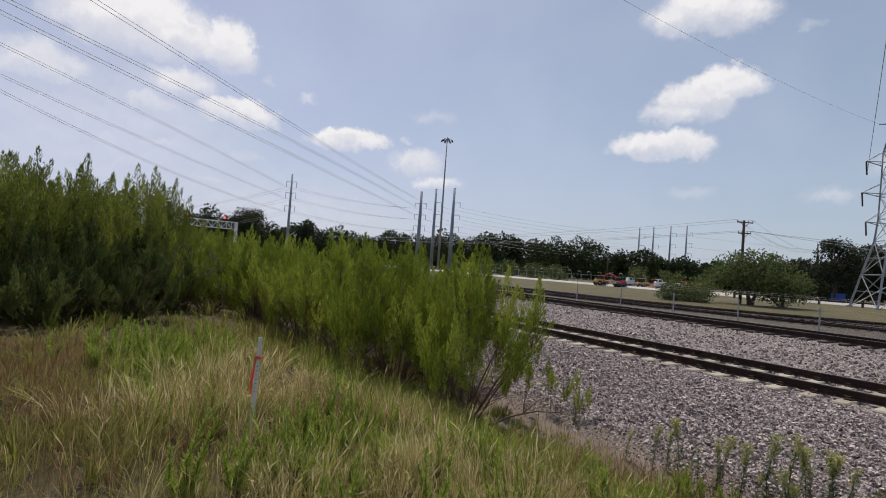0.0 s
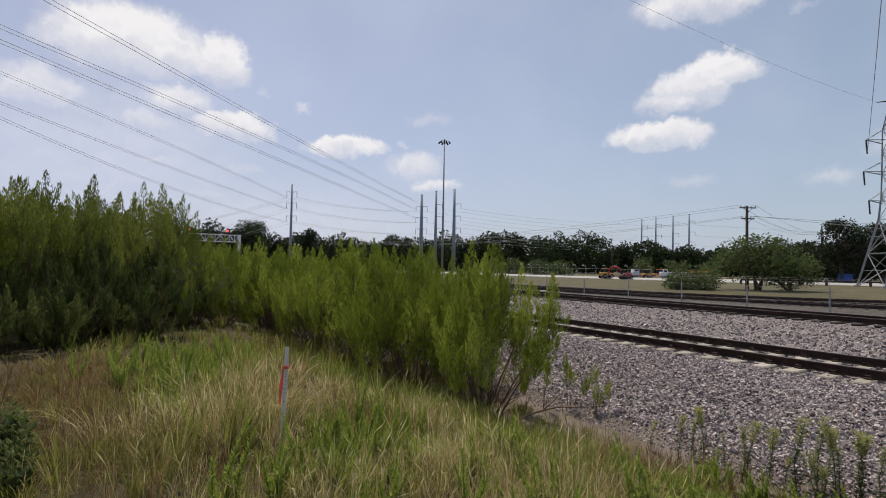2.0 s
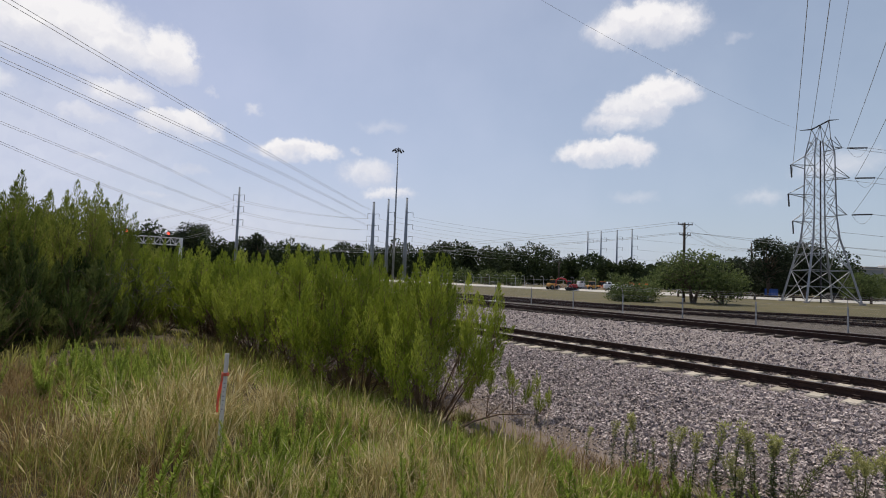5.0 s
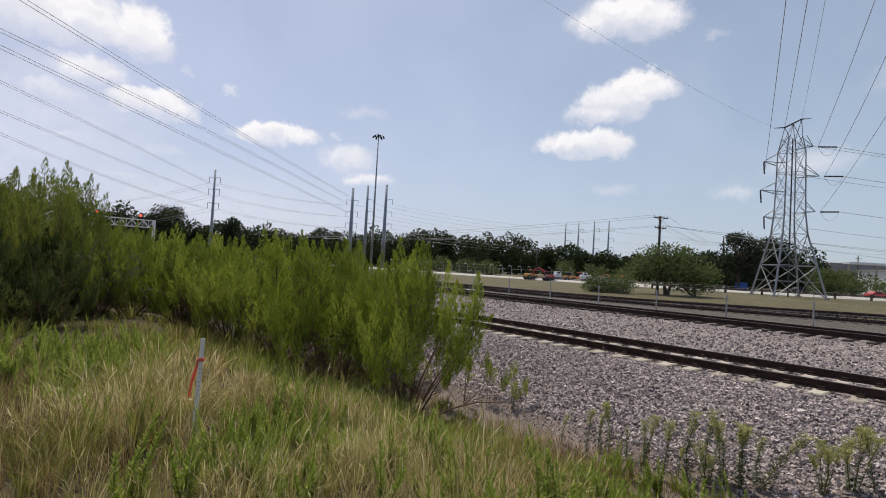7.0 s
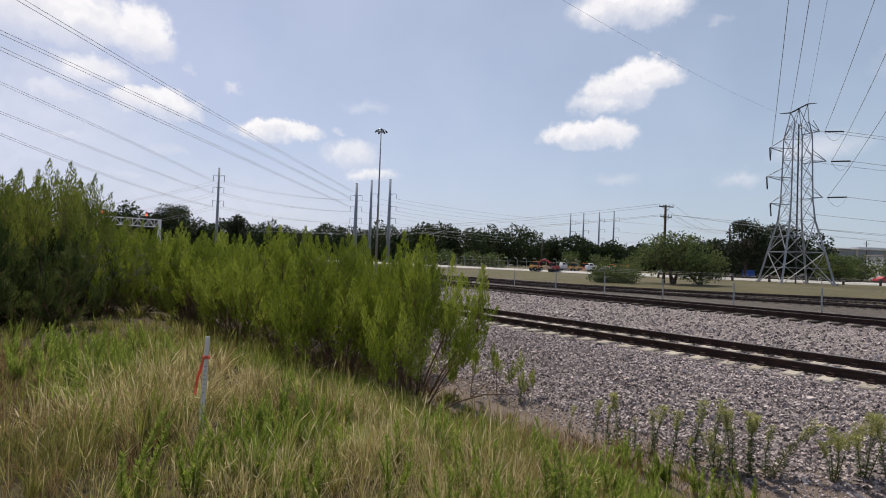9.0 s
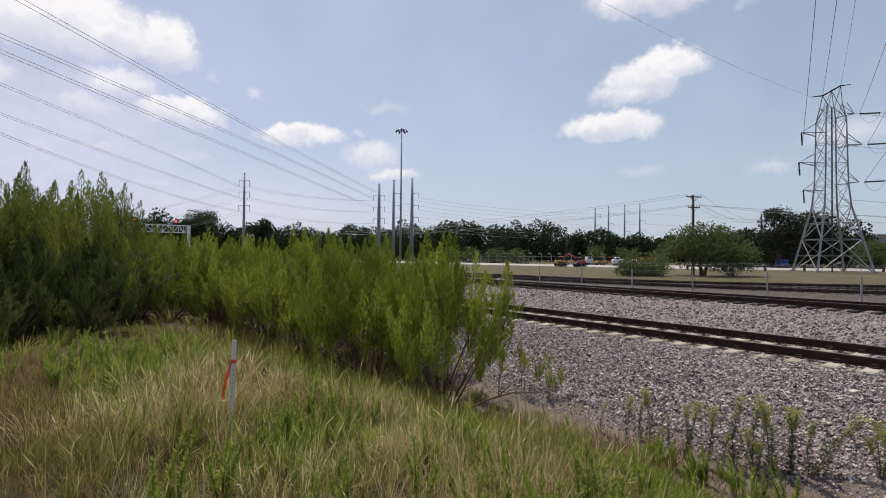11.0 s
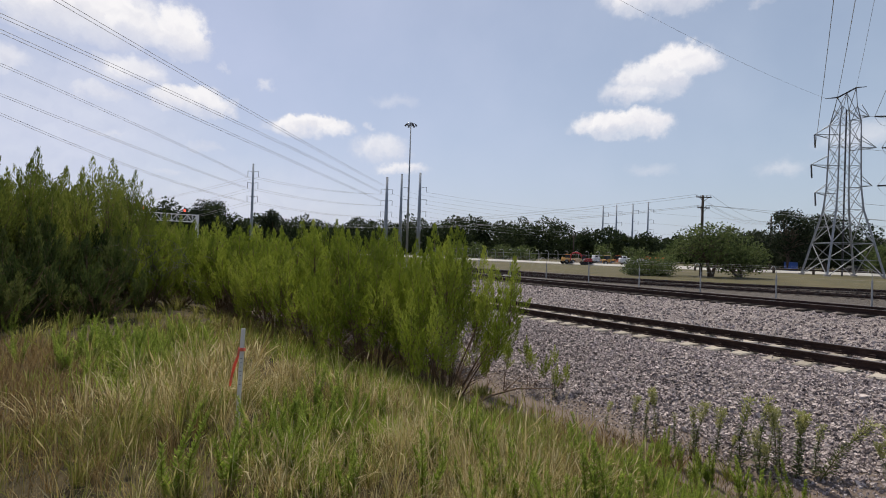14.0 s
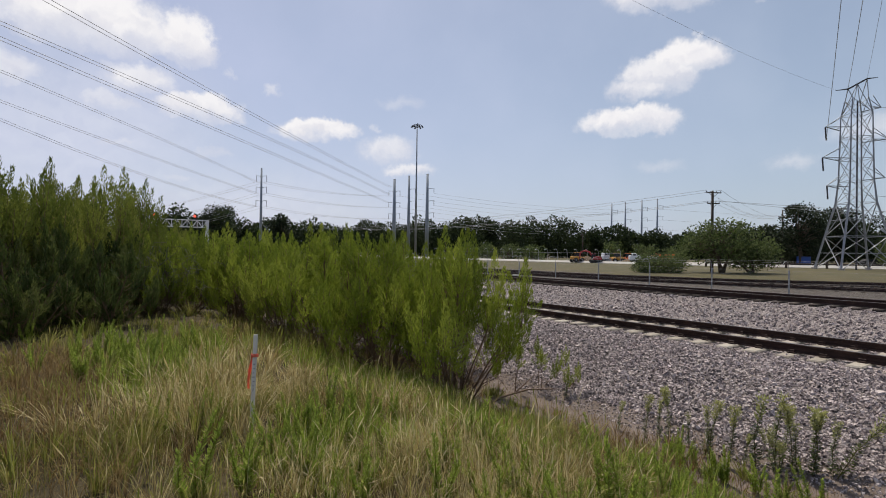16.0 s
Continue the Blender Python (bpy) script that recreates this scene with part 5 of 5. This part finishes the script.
# ---------------------------------------------------------------- grass
def blades(name, count, pick, length, width, mat, label, seed, lean=0.35, seedhead=False):
    """Bent tapering blades; pick(rng, n) gives their x and y and how long each is, as a factor."""
    rng = np.random.default_rng(seed)
    x, y, f = pick(rng, count)
    n = len(x)
    z = np.array([ground_z(a, b) for a, b in zip(x, y)]) - 0.02
    L = length * f * rng.uniform(0.55, 1.25, n) * np.clip(np.hypot(x, y) / 5.0, 0.72, 1.0)
    a = rng.uniform(0, 2 * pi, n)
    b = rng.uniform(0, 2 * pi, n)
    tilt = np.abs(rng.normal(0, lean, n))
    out = np.stack([np.cos(a), np.sin(a), 0 * a], 1)
    side = np.stack([np.cos(b), np.sin(b), 0 * b], 1)
    base = np.stack([x, y, z], 1)
    up = np.array([0, 0, 1.0])
    mid = base + (up * 0.55 + out * (0.28 * tilt)[:, None]) * L[:, None]
    tip = base + (up * np.cos(tilt * 0.8)[:, None] + out * (np.sin(tilt) * 0.95)[:, None]) * L[:, None]
    near = np.hypot(x, y)
    w = (width * rng.uniform(0.6, 1.3, n) * np.clip(near / 6.0, 0.55, 1.3))[:, None]
    if seedhead:
        neck = base + (tip - base) * 0.0 + (mid - base) + (tip - mid) * 0.45
        bulge = neck + (tip - neck) * 0.45
        v = np.stack([base - side * w * 0.4, base + side * w * 0.4, neck - side * w * 0.3, neck + side * w * 0.3, bulge - side * w * 1.3, bulge + side * w * 1.3, tip], 1)
        tri = [(0, 1, 3), (0, 3, 2), (2, 3, 5), (2, 5, 4), (4, 5, 6)]
        k = 7
    else:
        v = np.stack([base - side * w * 0.5, base + side * w * 0.5, mid - side * w * 0.42, mid + side * w * 0.42, tip], 1)
        tri = [(0, 1, 3), (0, 3, 2), (2, 3, 4)]
        k = 5
    faces = (np.array(tri)[None] + k * np.arange(n)[:, None, None]).reshape(-1, 3)
    return tagged(soup(name, v.reshape(-1, 3), faces, mat), label, "grass", kind="stuff")


def meadow(rng, n, dmax=5.7, edge=0.0, clump=0.0, west=-9.0):
    """Points over the clearing, thinning out with distance, in tufts."""
    m = int(n * 3.0)
    layer = rng.random() * 60
    r = 2.2 + 13.5 * rng.random(m) ** 1.25
    a = np.radians(rng.uniform(-52, 50, m))
    x, y = r * np.sin(a), r * np.cos(a)
    if clump:
        k = 900
        cr = 2.2 + 13.0 * rng.random(k) ** 1.2
        ca = np.radians(rng.uniform(-52, 50, k))
        i = rng.integers(0, k, m)
        x = cr[i] * np.sin(ca[i]) + rng.normal(0, clump, m)
        y = cr[i] * np.cos(ca[i]) + rng.normal(0, clump, m)
    d = NX * x + NY * y
    ok = (d < dmax + 0.25 * np.sin(x * 3) + edge) & (x > west) & ((x * x + y * y) > 3.6)
    ok &= d > -8
    ok &= (rng.random(m) < np.clip(1.0 + (x + 2.6) * 0.55 + np.clip(y - 5.5, 0, 4) * 0.4, 0.28, 1.0))
    x, y = x[ok], y[ok]
    mass = np.array([noise.noise((p * 1.15, q * 1.15, layer)) + 0.5 * noise.noise((p * 3.1, q * 3.1, layer)) for p, q in zip(x, y)])
    keep = mass + 0.16 * rng.normal(0, 1, len(x)) > -0.04
    x, y = x[keep][:n], y[keep][:n]
    f = np.array([0.75 + 0.9 * (noise.noise((p * 0.7, q * 0.7, 9.0)) + 0.15) + 0.55 * noise.noise((p * 2.6, q * 2.6, layer + 7)) for p, q in zip(x, y)]).clip(0.3, 1.6)
    d = NX * x + NY * y
    f *= np.interp(d, [3.6, 5.6], [1.0, 0.62])
    # trodden short round the stake
    f *= np.clip(np.minimum(np.hypot(x + 1.85, y - 4.15) / 0.45, np.hypot(x + 1.66, y - 3.65) / 0.75), 0.40, 1.0)
    return x, y, f


def patch(spots):
    def pick(rng, n):
        i = rng.integers(0, len(spots), n)
        c = np.array(spots)[i]
        x, y = c[:, 0] + rng.normal(0, 1, n) * c[:, 2], c[:, 1] + rng.normal(0, 1, n) * c[:, 2]
        ok = NX * x + NY * y < 5.7
        return x[ok], y[ok], rng.uniform(0.6, 1.2, int(ok.sum()))
    return pick


def tufts(name, count, per, pick, length, width, mat, label, seed, droop=0.55, size=0.05):
    """Fountains of arching blades, each springing from one root."""
    rng = np.random.default_rng(seed)
    cx, cy, cf = pick(rng, count)
    m = len(cx)
    cz = np.array([support_z(a, b) for a, b in zip(cx, cy)])
    i = np.repeat(np.arange(m), rng.integers(int(per * 0.5), int(per * 1.5), m))
    n = len(i)
    a = rng.uniform(0, 2 * pi, n)
    out = np.stack([np.cos(a), np.sin(a), 0 * a], 1)
    tuft_lean = rng.normal(0, 0.22, (m, 2))
    out[:, :2] += tuft_lean[i] * 1.2
    b = a + pi / 2 + rng.normal(0, 0.5, n)
    side = np.stack([np.cos(b), np.sin(b), 0 * b], 1)
    L = length * cf[i] * rng.uniform(0.45, 1.2, n) * np.clip(np.hypot(cx, cy) / 5.0, 0.72, 1.0)[i]
    bend = droop * rng.uniform(0.15, 1.35, n)
    base = np.stack([cx[i], cy[i], cz[i] - 0.02], 1) + out * (size * rng.random(n))[:, None]
    w = (width * rng.uniform(0.6, 1.3, n) * np.clip(np.hypot(cx, cy) / 6.0, 0.6, 1.3)[i])[:, None]
    rows = []
    for u, k in ((0.0, 0.5), (0.4, 0.5), (0.75, 0.4)):
        c = base + out * (L * (0.12 * u + bend * 0.75 * u * u))[:, None]
        c[:, 2] += L * (u - 0.42 * bend * u * u)
        rows += [c - side * w * k, c + side * w * k]
    tip = base + out * (L * (0.12 + bend * 0.80))[:, None]
    tip[:, 2] += L * (1 - 0.48 * bend)
    v = np.stack(rows + [tip], 1)
    tri = np.array([(0, 1, 3), (0, 3, 2), (2, 3, 5), (2, 5, 4), (4, 5, 6)])
    faces = (tri[None] + 7 * np.arange(n)[:, None, None]).reshape(-1, 3)
    return tagged(soup(name, v.reshape(-1, 3), faces, mat), label, "grass", kind="stuff")


blades("green_grass", 40000, lambda r, n: meadow(r, n, 5.7, 0, 0.15), 0.22, 0.0068, M_GRNG, "green grass and low weeds of the clearing", 11, 0.6)
blades("dry_grass", 6500, lambda r, n: meadow(r, n, 3.0, 0, 0.06, -3.0), 0.34, 0.0054, M_DRYG, "thin dry straw-coloured grass", 12, 0.5)
blades("russet_grass", 26000, lambda r, n: meadow(r, n, 5.9, 0, 0.14), 0.16, 0.0050, M_RUSTG, "low russet dead grass and thatch", 13, 0.9)
tufts("green_tufts", 860, 30, lambda r, n: meadow(r, n, 5.7), 0.40, 0.0075, M_GRNG, "arching tufts of green grass", 21, 0.6)
tufts("dry_tufts", 200, 32, lambda r, n: meadow(r, n, 3.0, west=-2.8), 0.46, 0.0055, M_DRYG, "arching tufts of pale dry grass", 22, 0.62)
tufts("russet_tufts", 480, 28, lambda r, n: meadow(r, n, 5.9), 0.34, 0.0058, M_RUSTG, "tufts of russet dead grass", 23, 0.7)
blades("seeding_grass", 2800, lambda r, n: meadow(r, n, 3.4, 0, 0.2, -3.4), 0.50, 0.0052, M_DRYG, "tall pale grass stalks with seed heads", 14, 0.36, True)
blades("seeding_grass", 2200, lambda r, n: meadow(r, n, 5.0, 0, 0.2), 0.44, 0.0052, M_GRNG, "tall green grass stalks with seed heads", 15, 0.34, True)
tufts("straw_tufts", 240, 44, patch([(-2.35, 4.4, 0.25), (-2.1, 5.2, 0.25), (-2.9, 5.6, 0.3), (-0.2, 3.2, 0.2), (0.5, 3.4, 0.2), (0.25, 3.1, 0.22), (0.75, 2.9, 0.22), (-0.25, 3.5, 0.22), (1.2, 3.2, 0.22), (0.1, 3.8, 0.2), (-0.55, 4.0, 0.20), (-0.1, 4.5, 0.22), (0.4, 4.0, 0.22), (-0.9, 5.3, 0.2), (-2.6, 5.0, 0.25), (-2.1, 6.2, 0.35), (-2.9, 4.2, 0.2), (0.9, 4.2, 0.2), (-1.2, 3.3, 0.2), (-3.3, 7.2, 0.4)]),
      0.50, 0.0054, M_DRYG, "bright arching straw-coloured grass tufts", 18, 0.75)
blades("straw_seed_heads", 2000, patch([(0.25, 3.1, 0.28), (0.75, 2.9, 0.28), (-0.55, 4.0, 0.28), (-0.1, 4.5, 0.3), (0.4, 4.0, 0.3), (0.9, 4.3, 0.3), (-2.6, 5.0, 0.3), (-1.2, 3.3, 0.25)]), 0.52, 0.0055, M_DRYG, "pale drooping seed heads of straw grass", 19, 0.55, True)
blades("brush_litter", 7000, patch([(-4.2, 4.6, 0.6), (-5.0, 5.4, 0.6), (-3.6, 3.6, 0.5), (-5.8, 6.6, 0.6)]), 0.26, 0.0055, M_RUSTG, "brown dead brush and twigs on the ground", 20, 1.3)
blades("lush_grass", 24000, patch([(0.5, 3.5, 0.3), (1.0, 3.3, 0.3), (1.5, 3.6, 0.3), (0.9, 4.1, 0.3), (0.1, 3.0, 0.25), (-1.2, 3.7, 0.25), (-1.0, 4.5, 0.25), (-3.3, 5.4, 0.4), (-3.9, 6.2, 0.45), (-0.2, 5.6, 0.3), (0.9, 5.3, 0.45), (1.5, 4.7, 0.45), (0.2, 6.0, 0.4), (-0.9, 7.2, 0.35), (-2.4, 8.6, 0.5), (2.2, 4.0, 0.4), (-0.3, 4.4, 0.3), (-4.4, 7.2, 0.4), (-1.6, 7.6, 0.4), (-0.5, 6.4, 0.35), (-3.3, 9.6, 0.5), (-1.2, 8.2, 0.4)]),
       0.27, 0.0075, M_WEED, "lush bright green grass near the foot of the shrubs", 17, 0.5)


def toe_fringe(rng, n):
    s = rng.uniform(-2.5, 12, n)
    d = rng.normal(6.0, 0.30, n)
    return NX * d - NY * s, NY * d + NX * s, rng.uniform(0.5, 1.1, n)


blades("toe_grass", 20000, toe_fringe, 0.19, 0.006, M_RUSTG, "brown dead grass along the foot of the ballast", 16, 0.6)


# ---------------------------------------------------------------- weeds
def weed_stalks(seed, h, leaves, leaf_len, branch, broad=0.26, mat=None, head=0):
    """Leafy spires from one root; head adds a pale fuzzy flower head of that many flecks to each."""
    rng = np.random.default_rng(seed)
    made = []
    stalks = [(Vector((0, 0, -0.05)), Vector((rng.normal() * 0.05, rng.normal() * 0.05, h)))]
    for _ in range(branch):
        a = rng.random() * 6.283
        o = Vector((cos(a), sin(a), 0)) * h * (0.12 + 0.2 * rng.random())
        stalks.append((Vector((o.x * 0.15, o.y * 0.15, -0.03)), o + Vector((0, 0, h * (0.6 + 0.35 * rng.random())))))
    for p, q in stalks:
        stem, green, fuzz = Geo(), Geo(), Geo()
        bend = p.lerp(q, 0.5) + Vector((rng.normal() * 0.025, rng.normal() * 0.025, 0))
        stem.tube([p, bend, q], [0.0045, 0.004, 0.002], 5)

        def spot(v):
            return p.lerp(bend, v * 2) if v < 0.5 else bend.lerp(q, v * 2 - 1)

        for i in range(leaves):
            v = 0.10 + 0.90 * ((i + rng.random()) / leaves) ** 0.8
            a = i * 2.4 + rng.random()
            out = Vector((cos(a), sin(a), 0))
            d = (out + Vector((0, 0, (-0.2 + 0.9 * rng.random()) if head else 0.5 + 0.9 * rng.random()))).normalized()
            side = d.cross(Vector((0, 0, 1))).normalized()
            k = leaf_len * (1.2 - 0.75 * v) * (0.7 + 0.6 * rng.random())
            green.leaf(spot(v), d, side, k, k * broad)
        for i in range(head):
            v = 0.70 + 0.30 * rng.random()
            a = rng.random() * 6.283
            out = Vector((cos(a), sin(a), 0.8 + rng.random()))
            reach = 0.085 * h * rng.random() * (1.25 - abs(v - 0.86) * 4)
            d = (out + Vector(rng.normal(size=3)) * 0.4).normalized()
            fuzz.leaf(spot(v) + out * reach, d, d.orthogonal().normalized(), 0.032, 0.012)
        made.append((stem.mesh("stem", M_STALK if head else M_GRNG, True), green.mesh("foliage", mat or M_WEED), fuzz.mesh("flower_head", M_HEAD_WEED) if head else None))
    return made


WEEDS = [weed_stalks(201, 0.66, 170, 0.062, 0, 0.26, M_DEEP, 300), weed_stalks(202, 0.44, 90, 0.055, 3, 0.36), weed_stalks(203, 0.62, 190, 0.066, 0, 0.28, M_DEEP, 110),
         weed_stalks(204, 0.34, 75, 0.052, 4, 0.38), weed_stalks(205, 0.66, 90, 0.055, 4, 0.26, M_DEEP, 200), weed_stalks(206, 0.42, 16, 0.12, 6, 0.6, M_DEEP),
         weed_stalks(207, 0.54, 120, 0.058, 2, 0.36)]
WEED_LABEL = ["upright single-stemmed weed with a pale yellow-green flower head", "bushy fresh green weed with narrow leaves",
              "tall slender dark green weed beginning to flower", "low branching bright green weed", "bushy branching weed with pale yellow flower heads", "dark broad-leaved plant low in the grass",
              "upright bright green leafy weed spires"]


def weed(kind, x, y, turn, size, lean=0.0, group="weeds"):
    t = thing("weed", WEED_LABEL[kind], "weed", (x, y, support_z(x, y)), turn, group)
    t.matrix_basis = pose(x, y, support_z(x, y), 0, 0, 0) @ pose(0, 0, 0, 0, lean, 0) @ pose(0, 0, 0, 0, 0, turn)
    t.scale = (size, size, size)
    for stem, green, fuzz in WEEDS[kind]:
        stalk = part("stem", stem, None, t)
        part("foliage", green, None, stalk)
        if fuzz:
            part("flower_head", fuzz, None, stalk, "pale yellow-green flower head")
    return t


def plant_weeds():
    rng = random.Random(5)
    # tall weeds along the foot of the ballast
    row = ((2.66, 6.36, 0, 0.98), (2.74, 6.08, 0, 0.98), (3.05, 6.08, 2, 1.25), (3.28, 6.14, 2, 1.20), (3.42, 6.05, 0, 1.0), (3.50, 5.86, 2, 1.10), (3.58, 5.90, 0, 1.0), (3.38, 5.92, 2, 0.85),
           (3.70, 5.82, 2, 0.9), (4.30, 5.62, 4, 0.85), (4.62, 5.62, 4, 1.05), (4.85, 5.60, 0, 1.0), (5.0, 5.3, 4, 1.0), (1.34, 8.5, 2, 0.70), (1.84, 7.2, 0, 0.58), (2.04, 6.78, 0, 0.85), (2.38, 6.90, 0, 0.92), (2.30, 6.95, 2, 0.75),
           (2.56, 6.72, 2, 0.62), (2.62, 6.40, 2, 0.9), (3.0, 6.2, 0, 0.5), (3.2, 5.95, 4, 0.7), (3.36, 6.15, 0, 0.9))
    for k, (x, y, kind, size) in enumerate(row):
        weed(kind, x, y, 51 * k, size, rng.uniform(-4, 4), "weeds along the ballast")
    weed(2, 3.72, 5.78, 40, 1.25, 38, "weeds along the ballast")
    # fresh green weeds low at the edge of the dirt
    for k in range(26):
        d, s = 5.55 + rng.gauss(0, 0.2), rng.uniform(-0.5, 3.4)
        x, y = xy(d, s)
        weed((1, 3, 6)[k % 3], x, y, 70 * k, rng.uniform(0.6, 0.95), rng.uniform(-8, 8), "weeds along the ballast")
    # a dark leafy plant
    for k, (x, y, size) in enumerate(((-3.45, 3.3, 0.9), (-3.75, 3.5, 1.1), (-3.2, 3.05, 0.8), (-3.95, 3.75, 1.0), (-3.6, 3.15, 0.9))):
        weed(5, x, y, 90 * k, size)
    # tufts of fresh weeds in the clearing
    for cx, cy, n, spread in ((-1.35, 4.25, 14, 0.24), (-2.45, 4.1, 7, 0.22), (-0.5, 4.5, 6, 0.45), (0.55, 4.6, 18, 0.5), (1.5, 4.6, 16, 0.4), (0.8, 3.5, 4, 0.3), (1.4, 3.8, 6, 0.3), (-1.2, 3.6, 6, 0.2), (-3.6, 5.9, 14, 0.45), (-4.4, 6.8, 18, 0.5),
                              (-0.9, 3.2, 12, 0.4), (0.9, 5.6, 12, 0.35), (-3.4, 5.4, 8, 0.5), (-0.9, 5.2, 6, 0.3), (2.6, 3.7, 10, 0.4), (-5.9, 8.6, 10, 0.6), (0.2, 3.3, 10, 0.4), (-4.9, 6.6, 20, 0.5), (-4.2, 7.6, 12, 0.5), (-5.6, 7.4, 10, 0.4)):
        for k in range(n):
            x, y = cx + rng.gauss(0, spread), cy + rng.gauss(0, spread)
            if NX * x + NY * y < 5.6:
                weed((1, 3, 6, 1, 3)[k % 5], x, y, rng.uniform(0, 360), rng.uniform(0.65, 1.1), rng.uniform(-8, 8))


plant_weeds()
whole("fallen_branch", Geo().tube([(-0.15, 7.35, -0.66), (0.3, 7.7, -0.50), (0.7, 8.0, -0.46), (1.25, 8.25, -0.50)], [0.022, 0.016, 0.012, 0.005], 6)
      .tube([(0.5, 7.85, -0.47), (0.7, 8.1, -0.36), (0.8, 8.2, -0.28)], [0.010, 0.007, 0.003], 5), M_TWIG, "dark bare branch lying beside the shrub", "branch", smooth=True)


def white_block():
    x, y = xy(25.4, 26.5)
    whole("concrete_block", Geo().box((x, y, -0.10), (0.55, 0.40, 0.38), bevel=0.03), M_KERB, "small white concrete block beside the second track", "block")


white_block()


# ---------------------------------------------------------------- survey stake with its ribbon
def survey_stake():
    x, y = -1.955, 4.30
    t = thing("survey_stake", "weathered wooden survey lath with orange-pink tape and faint writing", "stake", (x, y, 0.0), -14)
    t.matrix_basis = pose(x, y, -0.02, 0, 1.6, 14)
    g = Geo().box((0, 0, 0.40), (0.035, 0.011, 1.02), bevel=0.002)
    part("lath", g, M_LATH, t)
    knot = Geo()
    for k in range(3):
        z = 0.725 + 0.008 * k
        knot.tube([(0.026, 0, z), (0.02, -0.012, z + 0.003), (-0.02, -0.013, z), (-0.027, 0, z + 0.004), (-0.02, 0.012, z), (0.02, 0.012, z), (0.026, 0, z)], 0.0065, 5)
    knot.tube([(0.0, -0.013, 0.73), (0.012, -0.028, 0.745), (0.022, -0.022, 0.735), (0.004, -0.014, 0.728)], 0.006, 5)
    part("tape_knot", knot, M_TAPE, t, "orange-pink tape knotted round the lath")
    for k in range(7):
        z = 0.66 - 0.036 * k
        part("writing", Geo().box((0.002 * sin(k * 2), -0.0075, z), (0.018 - 0.004 * (k % 3), 0.002, 0.007)), M_INK, t, "faint bar of illegible marker writing")
    tails = []
    for k, (w, ln) in enumerate(((0.017, 0.31), (0.014, 0.26))):
        r = Geo()
        n = 9
        vs = []
        for i in range(n):
            u = i / (n - 1)
            off = 0.006 * sin(u * 5 + k)
            vs += [(-w / 2 + 0.004 * sin(u * 7 + k), off - 0.001, -ln * u), (w / 2 + 0.004 * sin(u * 7 + k), off + 0.003, -ln * u),
                   (w / 2 + 0.004 * sin(u * 7 + k), off + 0.0045, -ln * u), (-w / 2 + 0.004 * sin(u * 7 + k), off + 0.0005, -ln * u)]
        fs = []
        for i in range(n - 1):
            fs += [(i * 4 + j, i * 4 + (j + 1) % 4, i * 4 + 4 + (j + 1) % 4, i * 4 + 4 + j) for j in range(4)]
        ob = part("tape_tail", r.add(vs, fs), M_TAPE, t, "fluttering loose end of orange-pink tape", smooth=True)
        ob.location = (-0.022, -0.014, 0.728)
        tails.append(ob)
    return tails


TAILS = survey_stake()


# ---------------------------------------------------------------- what the wind moves
TAIL_SWING = [(0.0, 5, 4), (0.5, 6, 2), (1.0, 5, 3), (1.5, 7, 2), (2.0, 5, 4), (2.5, 4, 2), (3.0, 6, 3), (3.5, 5, 2), (4.0, 6, 4), (4.5, 7, 3), (5.0, 7, 2), (6.2, 12, 5),
              (7.5, 17, 6), (8.0, 14, 4), (8.5, 18, 6), (9.0, 18, 5), (10.2, 13, 3), (11.5, 22, 5), (12.0, 20, 8), (12.5, 17, 4), (13.0, 18, 5), (13.5, 21, 6), (14.0, 22, 5),
              (14.5, 24, 8), (15.0, 18, 16), (15.5, 14, 12), (16.0, 13, 18)]


def motions():
    for k, tail in enumerate(TAILS):
        walk(tail, [(t, pose(-0.022, -0.014 - 0.004 * k, 0.728, b, 0.5 * a + 2 * k, 0)) for t, a, b in TAIL_SWING])
    # the nearest shrubs lean a little to and fro in the wind
    for k, t in enumerate(THICKET[:6]):
        at, size, turn = t.location.copy(), t.scale.copy(), t.rotation_euler.z
        rows = []
        for i in range(33):
            s = i * 0.5
            gust = 0.5 + 0.5 * sin(s * 0.55 + k)
            rows.append((s, pose(at.x, at.y, at.z, 0.35 * sin(2.1 * s + k * 1.3) * gust, 0.45 * sin(1.7 * s + k * 0.8) * gust, math.degrees(turn))))
        walk(t, rows)


motions()
